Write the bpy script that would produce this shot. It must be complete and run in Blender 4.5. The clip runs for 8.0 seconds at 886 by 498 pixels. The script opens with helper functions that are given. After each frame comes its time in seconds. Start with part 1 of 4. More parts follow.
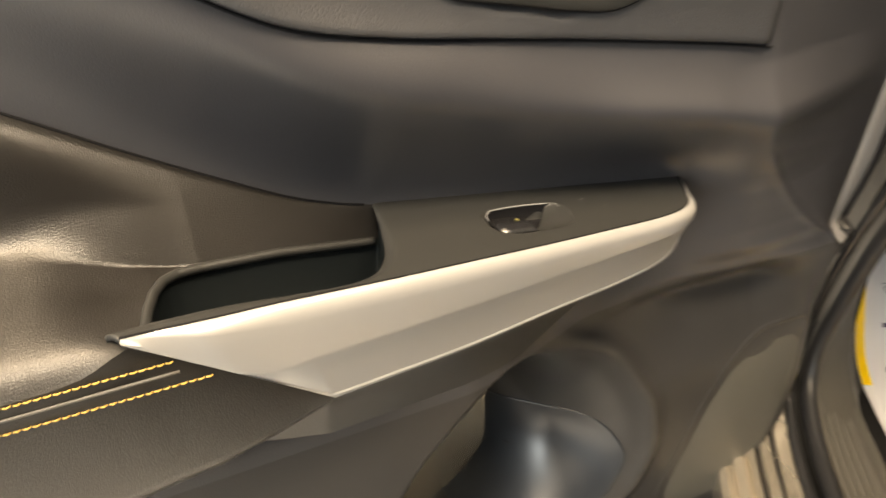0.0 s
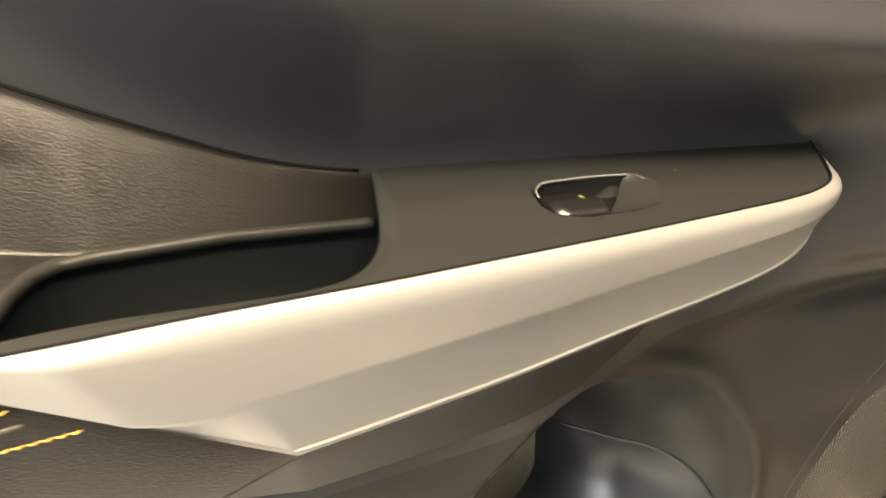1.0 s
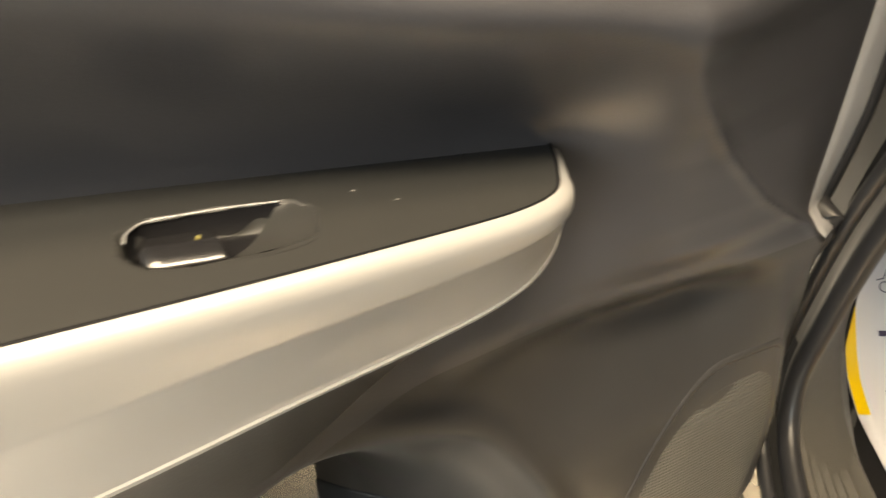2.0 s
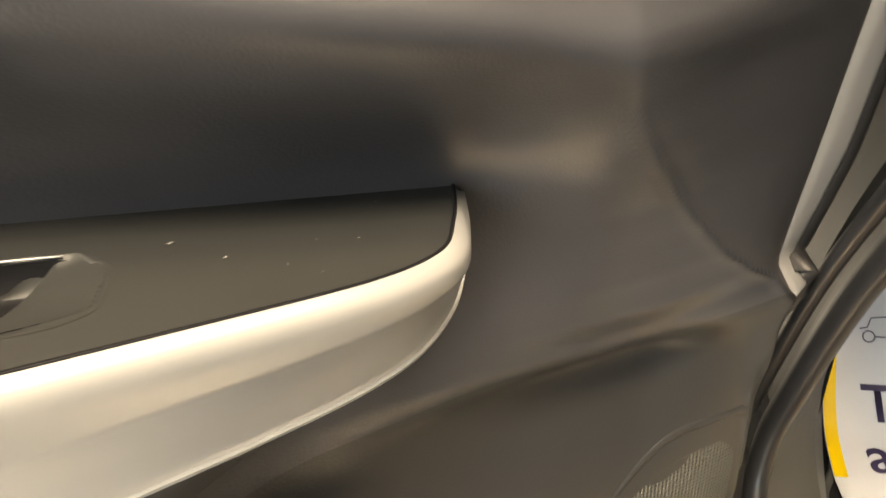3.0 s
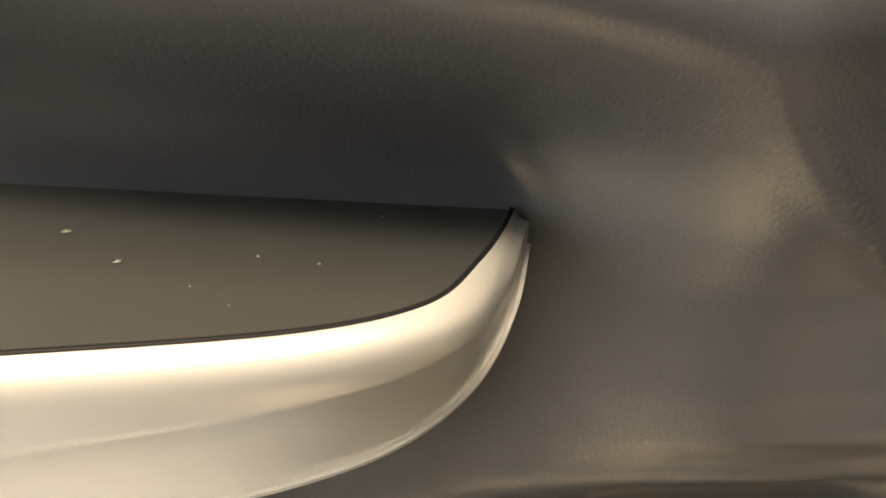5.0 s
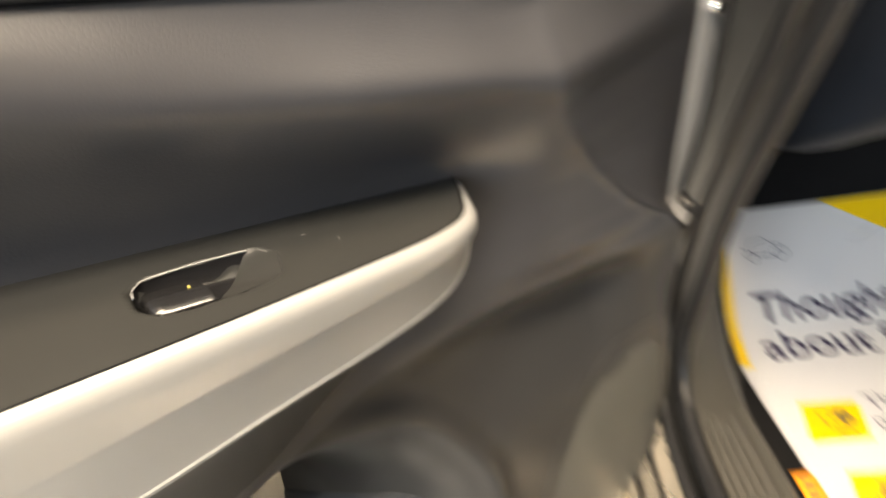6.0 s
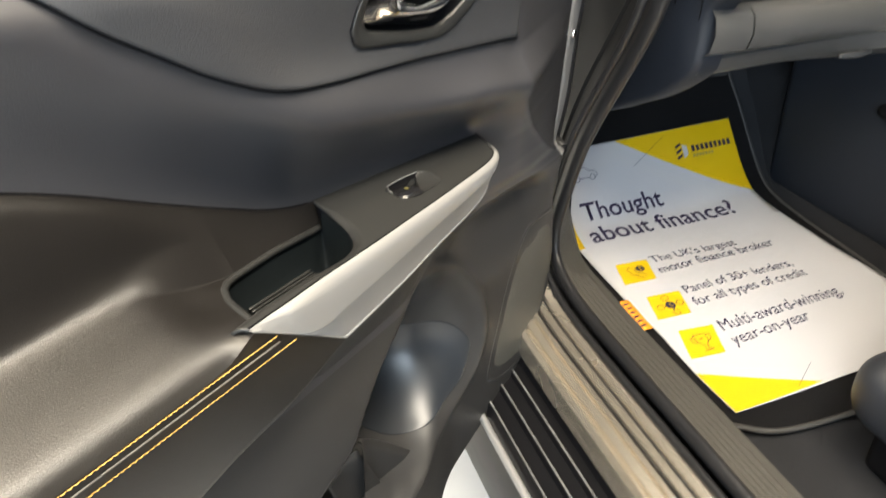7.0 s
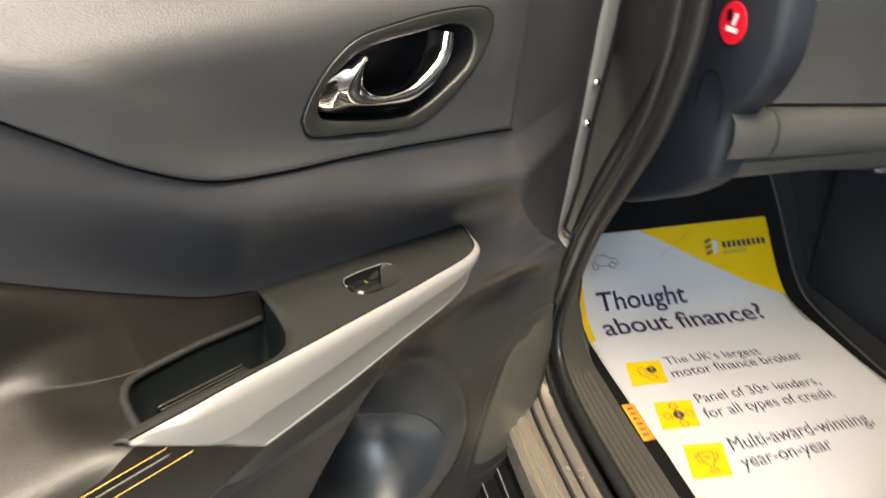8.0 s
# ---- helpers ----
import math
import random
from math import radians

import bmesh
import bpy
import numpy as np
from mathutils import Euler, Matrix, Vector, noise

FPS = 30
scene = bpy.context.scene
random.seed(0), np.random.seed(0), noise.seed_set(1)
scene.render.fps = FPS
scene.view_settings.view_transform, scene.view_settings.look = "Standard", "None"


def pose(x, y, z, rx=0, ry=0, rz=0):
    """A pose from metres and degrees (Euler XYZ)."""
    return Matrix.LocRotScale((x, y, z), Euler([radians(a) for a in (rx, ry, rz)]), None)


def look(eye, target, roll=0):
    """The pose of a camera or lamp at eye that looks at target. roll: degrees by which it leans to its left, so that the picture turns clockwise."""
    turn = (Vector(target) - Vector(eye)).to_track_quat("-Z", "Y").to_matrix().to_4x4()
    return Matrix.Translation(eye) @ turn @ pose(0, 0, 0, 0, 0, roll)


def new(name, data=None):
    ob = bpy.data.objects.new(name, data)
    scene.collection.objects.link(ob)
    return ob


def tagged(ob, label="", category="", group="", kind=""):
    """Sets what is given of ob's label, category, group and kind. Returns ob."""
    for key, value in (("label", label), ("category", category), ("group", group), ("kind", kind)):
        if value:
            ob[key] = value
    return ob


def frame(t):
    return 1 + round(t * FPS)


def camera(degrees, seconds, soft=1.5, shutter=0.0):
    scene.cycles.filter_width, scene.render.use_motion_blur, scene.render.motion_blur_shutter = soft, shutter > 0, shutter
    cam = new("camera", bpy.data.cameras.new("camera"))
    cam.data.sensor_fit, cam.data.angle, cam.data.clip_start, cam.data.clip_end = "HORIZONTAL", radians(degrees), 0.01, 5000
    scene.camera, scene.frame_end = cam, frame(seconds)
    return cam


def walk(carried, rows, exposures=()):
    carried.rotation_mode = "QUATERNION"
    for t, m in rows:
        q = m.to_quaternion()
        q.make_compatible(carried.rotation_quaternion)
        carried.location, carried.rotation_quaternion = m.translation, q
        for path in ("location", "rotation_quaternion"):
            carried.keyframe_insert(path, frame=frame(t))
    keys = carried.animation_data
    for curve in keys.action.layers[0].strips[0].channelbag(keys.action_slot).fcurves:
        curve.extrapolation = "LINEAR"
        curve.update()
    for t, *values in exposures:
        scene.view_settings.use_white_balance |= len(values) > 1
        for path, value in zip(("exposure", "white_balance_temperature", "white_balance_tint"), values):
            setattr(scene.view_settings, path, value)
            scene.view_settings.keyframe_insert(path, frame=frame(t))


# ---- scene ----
cam = camera(63.60, 8.0, shutter=0.5)
PATH = [
    (0, (-0.1356, -0.4186, 1.2696), (0.5796, 1.1893, 0.3193), -2.42),
    (0.5, (-0.0981, -0.3408, 1.2318), (0.4525, 1.3155, 0.2554), -4.35),
    (1, (-0.0666, -0.3048, 1.1997), (0.4728, 1.3524, 0.2185), -3.92),
    (1.5, (0.0004, -0.2805, 1.1657), (0.6581, 1.3417, 0.1984), -3.69),
    (2, (0.0720, -0.2727, 1.1611), (0.8312, 1.3082, 0.1996), -4.40),
    (2.2, (0.0872, -0.2691, 1.1612), (0.8772, 1.2973, 0.2006), -4.35),
    (3.3, (0.1615, -0.2196, 1.1380), (0.9078, 1.3910, 0.2167), -0.72),
    (3.5, (0.1707, -0.2108, 1.1321), (0.8673, 1.4312, 0.2274), -0.50),
    (4, (0.2053, -0.1897, 1.1068), (0.6167, 1.5824, 0.2760), -1.58),
    (4.2, (0.2312, -0.1788, 1.1058), (0.4511, 1.6231, 0.2663), -2.52),
    (5.3, (0.2297, -0.1819, 1.1257), (0.3633, 1.5908, 0.2092), -2.59),
    (5.5, (0.1989, -0.2085, 1.1450), (0.4801, 1.5379, 0.2118), -1.86),
    (5.7, (0.1361, -0.2556, 1.1559), (0.6889, 1.4631, 0.2954), -0.77),
    (6, (0.0335, -0.3286, 1.2003), (1.0082, 1.1429, 0.2597), -7.71),
    (6.2, (-0.0472, -0.3528, 1.2533), (1.1245, 0.8064, 0.1204), -6.93),
    (6.5, (-0.2057, -0.3815, 1.3178), (1.0949, 0.5728, 0.1356), -4.18),
    (7, (-0.3847, -0.4365, 1.3781), (0.9561, 0.5789, 0.2958), -2.99),
    (7.5, (-0.3756, -0.4990, 1.4103), (1.0066, 0.5501, 0.4158), -2.92),
    (8, (-0.2786, -0.4624, 1.3908), (1.0290, 0.7104, 0.4344), 0.19),
]
EXPOSURES = [(0.0, 0.12, 7400, 8), (0.5, 0.25, 7400, 7), (1.0, 0.24, 7400, 6), (1.5, 0.32, 7300, 6), (3.5, 0.42, 7300, 6), (4.0, 0.34, 7300, 6), (5.5, 0.40, 7300, 7), (6.0, 0.42, 6800, 7), (6.3, 0.20, 6400, 6), (7.0, 0.05, 6050, 5), (8.0, 0.02, 6300, 5)]
walk(cam, [(t, look(eye, target, roll)) for t, eye, target, roll in PATH], EXPOSURES)

# ---------------------------------------------------------------- world and light
world = bpy.data.worlds.new("world")
scene.world = world
world.use_nodes = True
world.node_tree.nodes["Background"].inputs[0].default_value = (0.75, 0.8, 0.9, 1)
world.node_tree.nodes["Background"].inputs[1].default_value = 0.03


def lamp(name, m, sx, sy, power, colour, label):
    data = bpy.data.lights.new(name, "AREA")
    data.shape, data.size, data.size_y, data.energy, data.color = "RECTANGLE", sx, sy, power, colour
    ob = new(name, data)
    ob.matrix_world = m
    return tagged(ob, label, "lamp")


WARM, DAY = (1.0, 0.84, 0.66), (0.84, 0.92, 1.0)
lamp("ceiling_lamp", look((-0.1, -1.15, 3.4), (-0.1, -1.15, 0)), 2.4, 0.6, 270, WARM, "warm white showroom ceiling lamp panel")
lamp("ceiling_lamp", look((-1.0, -0.4, 3.4), (-1.0, -0.4, 0)), 2.4, 0.5, 150, (1.0, 0.78, 0.55), "warm white showroom ceiling lamp panel")
lamp("ceiling_lamp", look((0.1, 1.2, 3.4), (0.1, 1.2, 0)), 2.4, 0.6, 150, WARM, "warm white showroom ceiling lamp panel")
lamp("ceiling_lamp", look((-2.8, 0.3, 3.4), (-2.8, 0.3, 0)), 0.6, 2.4, 130, WARM, "warm white showroom ceiling lamp panel")
lamp("window_light", look((-4.0, -2.1, 2.1), (0, 0, 1.0)), 2.6, 2.0, 240, DAY, "daylight from the showroom window")

# ---------------------------------------------------------------- materials


def material(name, base, rough=0.5, metal=0.0, grain=0.0, grain_scale=900.0, cells=False, stain=0.12, coat=0.0, bump_distance=0.0006, stain_scale=9.0, rough_var=0.08):
    """A surface with stains at one scale and a bumped grain at another."""
    m = bpy.data.materials.new(name)
    m.use_nodes = True
    n, link = m.node_tree.nodes, m.node_tree.links
    b = n["Principled BSDF"]
    b.inputs["Metallic"].default_value = metal
    b.inputs["Coat Weight"].default_value = coat
    b.inputs["Coat Roughness"].default_value = 0.08
    co = n.new("ShaderNodeTexCoord")
    big = n.new("ShaderNodeTexNoise")
    big.inputs["Scale"].default_value, big.inputs["Detail"].default_value = stain_scale, 6
    link.new(co.outputs["Object"], big.inputs["Vector"])
    ramp = n.new("ShaderNodeMix")
    ramp.data_type = "RGBA"
    dark = [c * (1 - stain) for c in base]
    light = [min(1, c * (1 + stain)) for c in base]
    ramp.inputs[6].default_value, ramp.inputs[7].default_value = (*dark, 1), (*light, 1)
    link.new(big.outputs["Fac"], ramp.inputs[0])
    link.new(ramp.outputs[2], b.inputs["Base Color"])
    rr = n.new("ShaderNodeMapRange")
    rr.inputs["To Min"].default_value, rr.inputs["To Max"].default_value = max(0, rough - rough_var), min(1, rough + rough_var)
    link.new(big.outputs["Fac"], rr.inputs["Value"])
    link.new(rr.outputs[0], b.inputs["Roughness"])
    if grain > 0:
        bump = n.new("ShaderNodeBump")
        bump.inputs["Strength"].default_value, bump.inputs["Distance"].default_value = grain, bump_distance
        if cells:
            warp = n.new("ShaderNodeTexNoise")
            warp.inputs["Scale"].default_value = grain_scale * 0.6
            link.new(co.outputs["Object"], warp.inputs["Vector"])
            add = n.new("ShaderNodeVectorMath")
            add.operation = "MULTIPLY_ADD"
            add.inputs[1].default_value = (0.6 / grain_scale,) * 3
            link.new(warp.outputs["Color"], add.inputs[0])
            link.new(co.outputs["Object"], add.inputs[2])
            tex = n.new("ShaderNodeTexVoronoi")
            tex.feature = "DISTANCE_TO_EDGE"
            tex.inputs["Scale"].default_value = grain_scale
            link.new(add.outputs[0], tex.inputs["Vector"])
            clampn = n.new("ShaderNodeMapRange")
            clampn.inputs["From Max"].default_value = 0.25
            link.new(tex.outputs["Distance"], clampn.inputs["Value"])
            link.new(clampn.outputs[0], bump.inputs["Height"])
        else:
            tex = n.new("ShaderNodeTexNoise")
            tex.inputs["Scale"].default_value, tex.inputs["Detail"].default_value = grain_scale, 3
            link.new(co.outputs["Object"], tex.inputs["Vector"])
            link.new(tex.outputs["Fac"], bump.inputs["Height"])
        link.new(bump.outputs[0], b.inputs["Normal"])
    return m


MAT = {
    "card": material("moulded_door_plastic", (0.031, 0.0315, 0.036), 0.40, 0, 0.06, 430, True, 0.15),
    # card's plastic again, darkened for the shade under the armrest
    "lower": material("shaded_lower_door_plastic", (0.0215, 0.0212, 0.0215), 0.44, 0, 0.06, 430, True, 0.15),
    "leather": material("grained_leather", (0.037, 0.038, 0.042), 0.42, 0, 0.22, 430, True, 0.15),
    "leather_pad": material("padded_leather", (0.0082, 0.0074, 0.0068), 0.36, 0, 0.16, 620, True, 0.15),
    "switch_panel": material("satin_black_plastic", (0.0165, 0.0168, 0.0165), 0.42, 0, 0.08, 1500, False, 0.15),
    "silver": material("silver_painted_plastic", (0.29, 0.29, 0.29), 0.36, 0.35, 0.0, 2500, False, 0.03, 0.0, 0.0006, 9.0, 0.03),
    "black": material("black_plastic", (0.007, 0.007, 0.008), 0.5, 0, 0.2, 900),
    "gloss": material("gloss_black_plastic", (0.009, 0.009, 0.010), 0.24, 0, 0, 900, False, 0.1, 0.3),
    "pocket": material("smooth_pocket_plastic", (0.012, 0.015, 0.020), 0.36, 0, 0.1, 600, False, 0.12),
    "cup": material("dark_teal_cup_plastic", (0.006, 0.008, 0.009), 0.45, 0, 0.1, 900),
    "chrome": material("chrome", (0.85, 0.85, 0.86), 0.05, 1.0, 0, 900, False, 0.02),
    "thread": material("yellow_thread", (0.42, 0.27, 0.06), 0.7, 0, 0.4, 3000),
    "grey_thread": material("grey_piping", (0.07, 0.065, 0.06), 0.5, 0, 0.3, 1500),
    "seal": material("black_rubber", (0.013, 0.013, 0.014), 0.38, 0, 0.15, 800),
    "paint": material("bronze_grey_car_paint", (0.66, 0.60, 0.50), 0.27, 0.88, 0.0, 3000, False, 0.04, 0.1, 0.0006, 9.0, 0.03),
    "strip": material("grey_door_edge_paint", (0.30, 0.30, 0.305), 0.36, 0.3, 0.05, 1500, False, 0.12, 0.3),
    "rocker": material("satin_black_rocker_plastic", (0.006, 0.006, 0.007), 0.38, 0, 0, 900, False, 0.1),
    "jamb": material("dark_jamb_finish", (0.010, 0.010, 0.010), 0.38, 0, 0.1, 500),
    "trim": material("grey_scuff_plastic", (0.050, 0.048, 0.043), 0.42, 0, 0.2, 700, True),
    "carpet": material("black_carpet", (0.024, 0.025, 0.028), 0.95, 0, 1.0, 900, False, 0.3, 0, 0.002),
    "mat": material("black_mat_pile", (0.009, 0.009, 0.010), 0.9, 0, 1.0, 1300, False, 0.35, 0, 0.002),
    "binding": material("mat_binding", (0.045, 0.045, 0.045), 0.6, 0, 0.6, 1200),
    "paper": material("white_card_paper", (0.41, 0.415, 0.44), 0.42, 0, 0.05, 1500, False, 0.015),
    "yellow": material("yellow_print", (0.55, 0.375, 0.0), 0.42, 0, 0.05, 1500, False, 0.02),
    "ink": material("dark_violet_ink", (0.02, 0.015, 0.045), 0.45, 0, 0, 900),
    "inkgrey": material("grey_ink", (0.25, 0.22, 0.06), 0.45, 0, 0, 900),
    "orange": material("orange_woven_tag", (0.9, 0.32, 0.01), 0.7, 0, 0.5, 2500),
    "dash": material("dash_plastic", (0.030, 0.032, 0.036), 0.48, 0, 0.35, 600, True),
    "dash_grey": material("dash_lid_plastic", (0.055, 0.055, 0.055), 0.42, 0, 0.3, 600, True),
    "dash_side": material("dash_end_plastic", (0.014, 0.017, 0.024), 0.5, 0, 0.3, 600, True),
    "red": material("red_sticker", (0.75, 0.01, 0.03), 0.35, 0, 0, 900),
    "white": material("white_print", (0.85, 0.85, 0.85), 0.4, 0, 0, 900),
    "seat": material("seat_leather", (0.016, 0.017, 0.020), 0.40, 0, 0.5, 420, True),
    "seat_side": material("seat_side_plastic", (0.017, 0.019, 0.024), 0.42, 0, 0.3, 700, True),
    "floor": material("pale_showroom_tile", (0.62, 0.63, 0.64), 0.17, 0, 0.05, 40, False, 0.06, 0, 0.001, 2.0),
    "wall": material("white_wall_paint", (0.36, 0.36, 0.365), 0.8, 0, 0.2, 60, False, 0.05, 0, 0.002, 1.0),
    "ceiling": material("white_ceiling_paint", (0.72, 0.72, 0.71), 0.85, 0, 0.2, 60, False, 0.04, 0, 0.002, 1.0),
    "dirt": material("pale_dust_speck", (0.10, 0.096, 0.09), 0.9, 0, 0.5, 3000),
}
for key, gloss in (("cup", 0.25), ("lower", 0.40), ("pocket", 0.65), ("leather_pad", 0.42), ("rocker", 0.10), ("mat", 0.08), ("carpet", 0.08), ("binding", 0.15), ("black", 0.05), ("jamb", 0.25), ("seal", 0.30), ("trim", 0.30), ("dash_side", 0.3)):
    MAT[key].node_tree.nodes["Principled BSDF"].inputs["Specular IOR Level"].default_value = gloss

# ---------------------------------------------------------------- helpers for shapes


def link_mesh(name, verts, faces, mat, parent=None, label="", smooth=True):
    me = bpy.data.meshes.new(name)
    me.from_pydata([tuple(map(float, v)) for v in verts], [], [tuple(map(int, q)) for q in faces])
    me.materials.append(MAT[mat])
    bm = bmesh.new()
    bm.from_mesh(me)
    bmesh.ops.recalc_face_normals(bm, faces=bm.faces)
    bm.to_mesh(me)
    bm.free()
    if smooth:
        me.polygons.foreach_set("use_smooth", [True] * len(me.polygons))
    ob = new(name, me)
    if parent is not None:
        ob.parent = parent
        ob.matrix_parent_inverse = parent.matrix_world.inverted()
    if label:
        tagged(ob, label)
    return ob


def part(name, bm, mat, parent, label="", smooth=True):
    me = bpy.data.meshes.new(name)
    bmesh.ops.recalc_face_normals(bm, faces=bm.faces)
    bm.to_mesh(me)
    bm.free()
    me.materials.append(MAT[mat])
    if smooth:
        me.polygons.foreach_set("use_smooth", [True] * len(me.polygons))
    ob = new(name, me)
    ob.parent = parent
    if label:
        tagged(ob, label)
    return ob


def sharp(ob, angle=35):
    """Keep hard edges hard on a smooth-shaded mesh."""
    bm = bmesh.new()
    bm.from_mesh(ob.data)
    for e in bm.edges:
        if len(e.link_faces) == 2 and e.calc_face_angle(0) > radians(angle):
            e.smooth = False
    bm.to_mesh(ob.data)
    bm.free()
    return ob


def solid(ob, depth, offset=-1.0):
    mod = ob.modifiers.new("thickness", "SOLIDIFY")
    mod.thickness, mod.offset = depth, offset
    return ob


def bevel(ob, width, segments=3):
    mod = ob.modifiers.new("rounded", "BEVEL")
    mod.width, mod.segments, mod.limit_method, mod.angle_limit = width, segments, "ANGLE", radians(40)
    return ob


def grid_faces(nu, nv, closed=False):
    out = []
    for i in range(nu - 1):
        for j in range(nv if closed else nv - 1):
            k = (j + 1) % nv
            out.append((i * nv + j, (i + 1) * nv + j, (i + 1) * nv + k, i * nv + k))
    return out


def curve_through(points, count):
    """A smooth line of count points through the given ones, by even length."""
    p = np.array(points, float)
    q = np.vstack([2 * p[0] - p[1], p, 2 * p[-1] - p[-2]])
    fine = []
    for i in range(len(p) - 1):
        a, b, c, d = q[i:i + 4]
        for t in np.linspace(0, 1, 24, endpoint=False):
            fine.append(0.5 * (2 * b + (c - a) * t + (2 * a - 5 * b + 4 * c - d) * t * t + (3 * b - a - 3 * c + d) * t ** 3))
    fine.append(p[-1])
    fine = np.array(fine)
    s = np.concatenate([[0], np.cumsum(np.linalg.norm(np.diff(fine, axis=0), axis=1))])
    u = np.linspace(0, s[-1], count)
    return np.stack([np.interp(u, s, fine[:, k]) for k in range(fine.shape[1])], -1)


def tube(points, radius, count=0, sides=10, squash=1.0, axis=(0, 0, 1)):
    """Vertices and faces of a tube along a line; radius may be a list."""
    line = curve_through(points, count) if count else np.array(points, float)
    n = len(line)
    r = np.interp(np.linspace(0, 1, n), np.linspace(0, 1, len(radius)), radius) if np.ndim(radius) else np.full(n, radius)
    tan = np.gradient(line, axis=0)
    tan /= np.linalg.norm(tan, axis=1)[:, None] + 1e-12
    a = np.cross(tan, np.array(axis, float))
    a /= np.linalg.norm(a, axis=1)[:, None] + 1e-12
    b = np.cross(a, tan)
    verts = []
    for i in range(n):
        for k in range(sides):
            w = 2 * math.pi * k / sides
            verts.append(line[i] + r[i] * (a[i] * math.cos(w) + squash * b[i] * math.sin(w)))
    faces = grid_faces(n, sides, True)
    faces += [tuple(range(sides)), tuple(range((n - 1) * sides, n * sides))]
    return verts, faces


def step(x, a, b):
    t = np.clip((np.asarray(x, float) - a) / (b - a), 0, 1)
    return t * t * (3 - 2 * t)


def inside_distance(px, pz, poly):
    """Signed distance to a closed outline, positive inside."""
    poly = np.array(poly, float)
    d = np.full(px.shape, 1e9)
    ins = np.zeros(px.shape, bool)
    for (ax, az), (bx, bz) in zip(poly, np.roll(poly, -1, 0)):
        ex, ez = bx - ax, bz - az
        t = np.clip(((px - ax) * ex + (pz - az) * ez) / (ex * ex + ez * ez + 1e-12), 0, 1)
        d = np.minimum(d, np.hypot(px - ax - t * ex, pz - az - t * ez))
        cross = ((az > pz) != (bz > pz)) & (px < ex * (pz - az) / (ez if abs(ez) > 1e-12 else 1e-12) + ax)
        ins ^= cross
    return np.where(ins, d, -d)


def closed_curve(points, count):
    p = list(points)
    return curve_through(p + [p[0]], count + 1)[:-1]


def thing(name, label, category, place=(0, 0, 0), group="", kind=""):
    ob = new(name)
    ob.location = place
    ob.empty_display_size = 0.05
    bpy.context.view_layer.update()
    return tagged(ob, label, category, group, kind)


def car(verts):
    """From the car's own axes, x to its right and y ahead, to the world's."""
    a = radians(-35)
    c, s = math.cos(a), math.sin(a)
    v = np.array(verts, float)
    return np.stack([c * v[:, 0] - s * v[:, 1], s * v[:, 0] + c * v[:, 1], v[:, 2]], -1)


def box_bm(lo, hi, bev=0.0, seg=3):
    bm = bmesh.new()
    bmesh.ops.create_cube(bm, size=1)
    for v in bm.verts:
        v.co = Vector([lo[k] + (v.co[k] + 0.5) * (hi[k] - lo[k]) for k in range(3)])
    if bev:
        bmesh.ops.bevel(bm, geom=bm.edges[:], offset=bev, segments=seg, affect="EDGES", profile=0.5)
    return bm


# ---------------------------------------------------------------- showroom round the car
def showroom():
    f = link_mesh("ground", [(-8, -8, 0), (8, -8, 0), (8, 8, 0), (-8, 8, 0), (-8, -8, -0.2), (8, -8, -0.2), (8, 8, -0.2), (-8, 8, -0.2)],
                  [(0, 1, 2, 3), (4, 5, 6, 7), (0, 1, 5, 4), (1, 2, 6, 5), (2, 3, 7, 6), (3, 0, 4, 7)], "floor", None, "", False)
    tagged(f, "pale polished showroom floor", "floor", kind="structure")
    for name, lo, hi in (("wall_north", (-8, 7.8, 0), (8, 8, 3.6)), ("wall_south", (-8, -8, 0), (8, -7.8, 3.6)),
                         ("wall_east", (7.8, -7.8, 0), (8, 7.8, 3.6)), ("wall_west", (-8, -7.8, 0), (-7.8, 7.8, 3.6)), ("ceiling", (-8, -8, 3.6), (8, 8, 3.8))):
        bm = box_bm(lo, hi)
        me = bpy.data.meshes.new(name)
        bm.to_mesh(me)
        bm.free()
        me.materials.append(MAT["ceiling" if name == "ceiling" else "wall"])
        tagged(new(name, me), "plain white painted showroom " + name.split("_")[0], name.split("_")[0], kind="structure")


showroom()

# ---------------------------------------------------------------- the open door
car_thing = thing("car", "bronze grey car with its front passenger door open", "car", tuple(car([(0.9, -0.2, 0.0)])[0]))
door = new("door")
door.empty_display_size = 0.05
door.parent, door.matrix_parent_inverse = car_thing, car_thing.matrix_world.inverted()
tagged(door, "open dark grey front passenger door with silver armrest trim")

BACK_X = [-0.75, -0.40, -0.30, -0.215, -0.144, -0.094, -0.047, 0.0, 0.05, 0.12, 0.19, 0.264, 0.34, 0.42]
BACK_Z = [1.31, 1.245, 1.215, 1.177, 1.136, 1.108, 1.084, 1.0695, 1.0629, 1.0536, 1.0444, 1.0346, 1.020, 0.985]
EDGE_Z = [0.42, 0.50, 0.529, 0.545, 0.566, 0.590, 0.637, 0.69, 0.75, 0.80, 0.846, 0.885, 0.92, 0.96, 1.0, 1.05, 1.10, 1.17, 1.22, 1.40]
EDGE_X = [-0.60, 0.05, 0.229, 0.282, 0.350, 0.410, 0.469, 0.499, 0.511, 0.509, 0.503, 0.490, 0.489, 0.497, 0.506, 0.516, 0.526, 0.538, 0.547, 0.585]
FLANGE_Z = [0.50, 0.84, 0.87, 0.885, 0.905, 0.935, 0.964, 0.998, 1.09, 1.16, 1.20, 1.40]
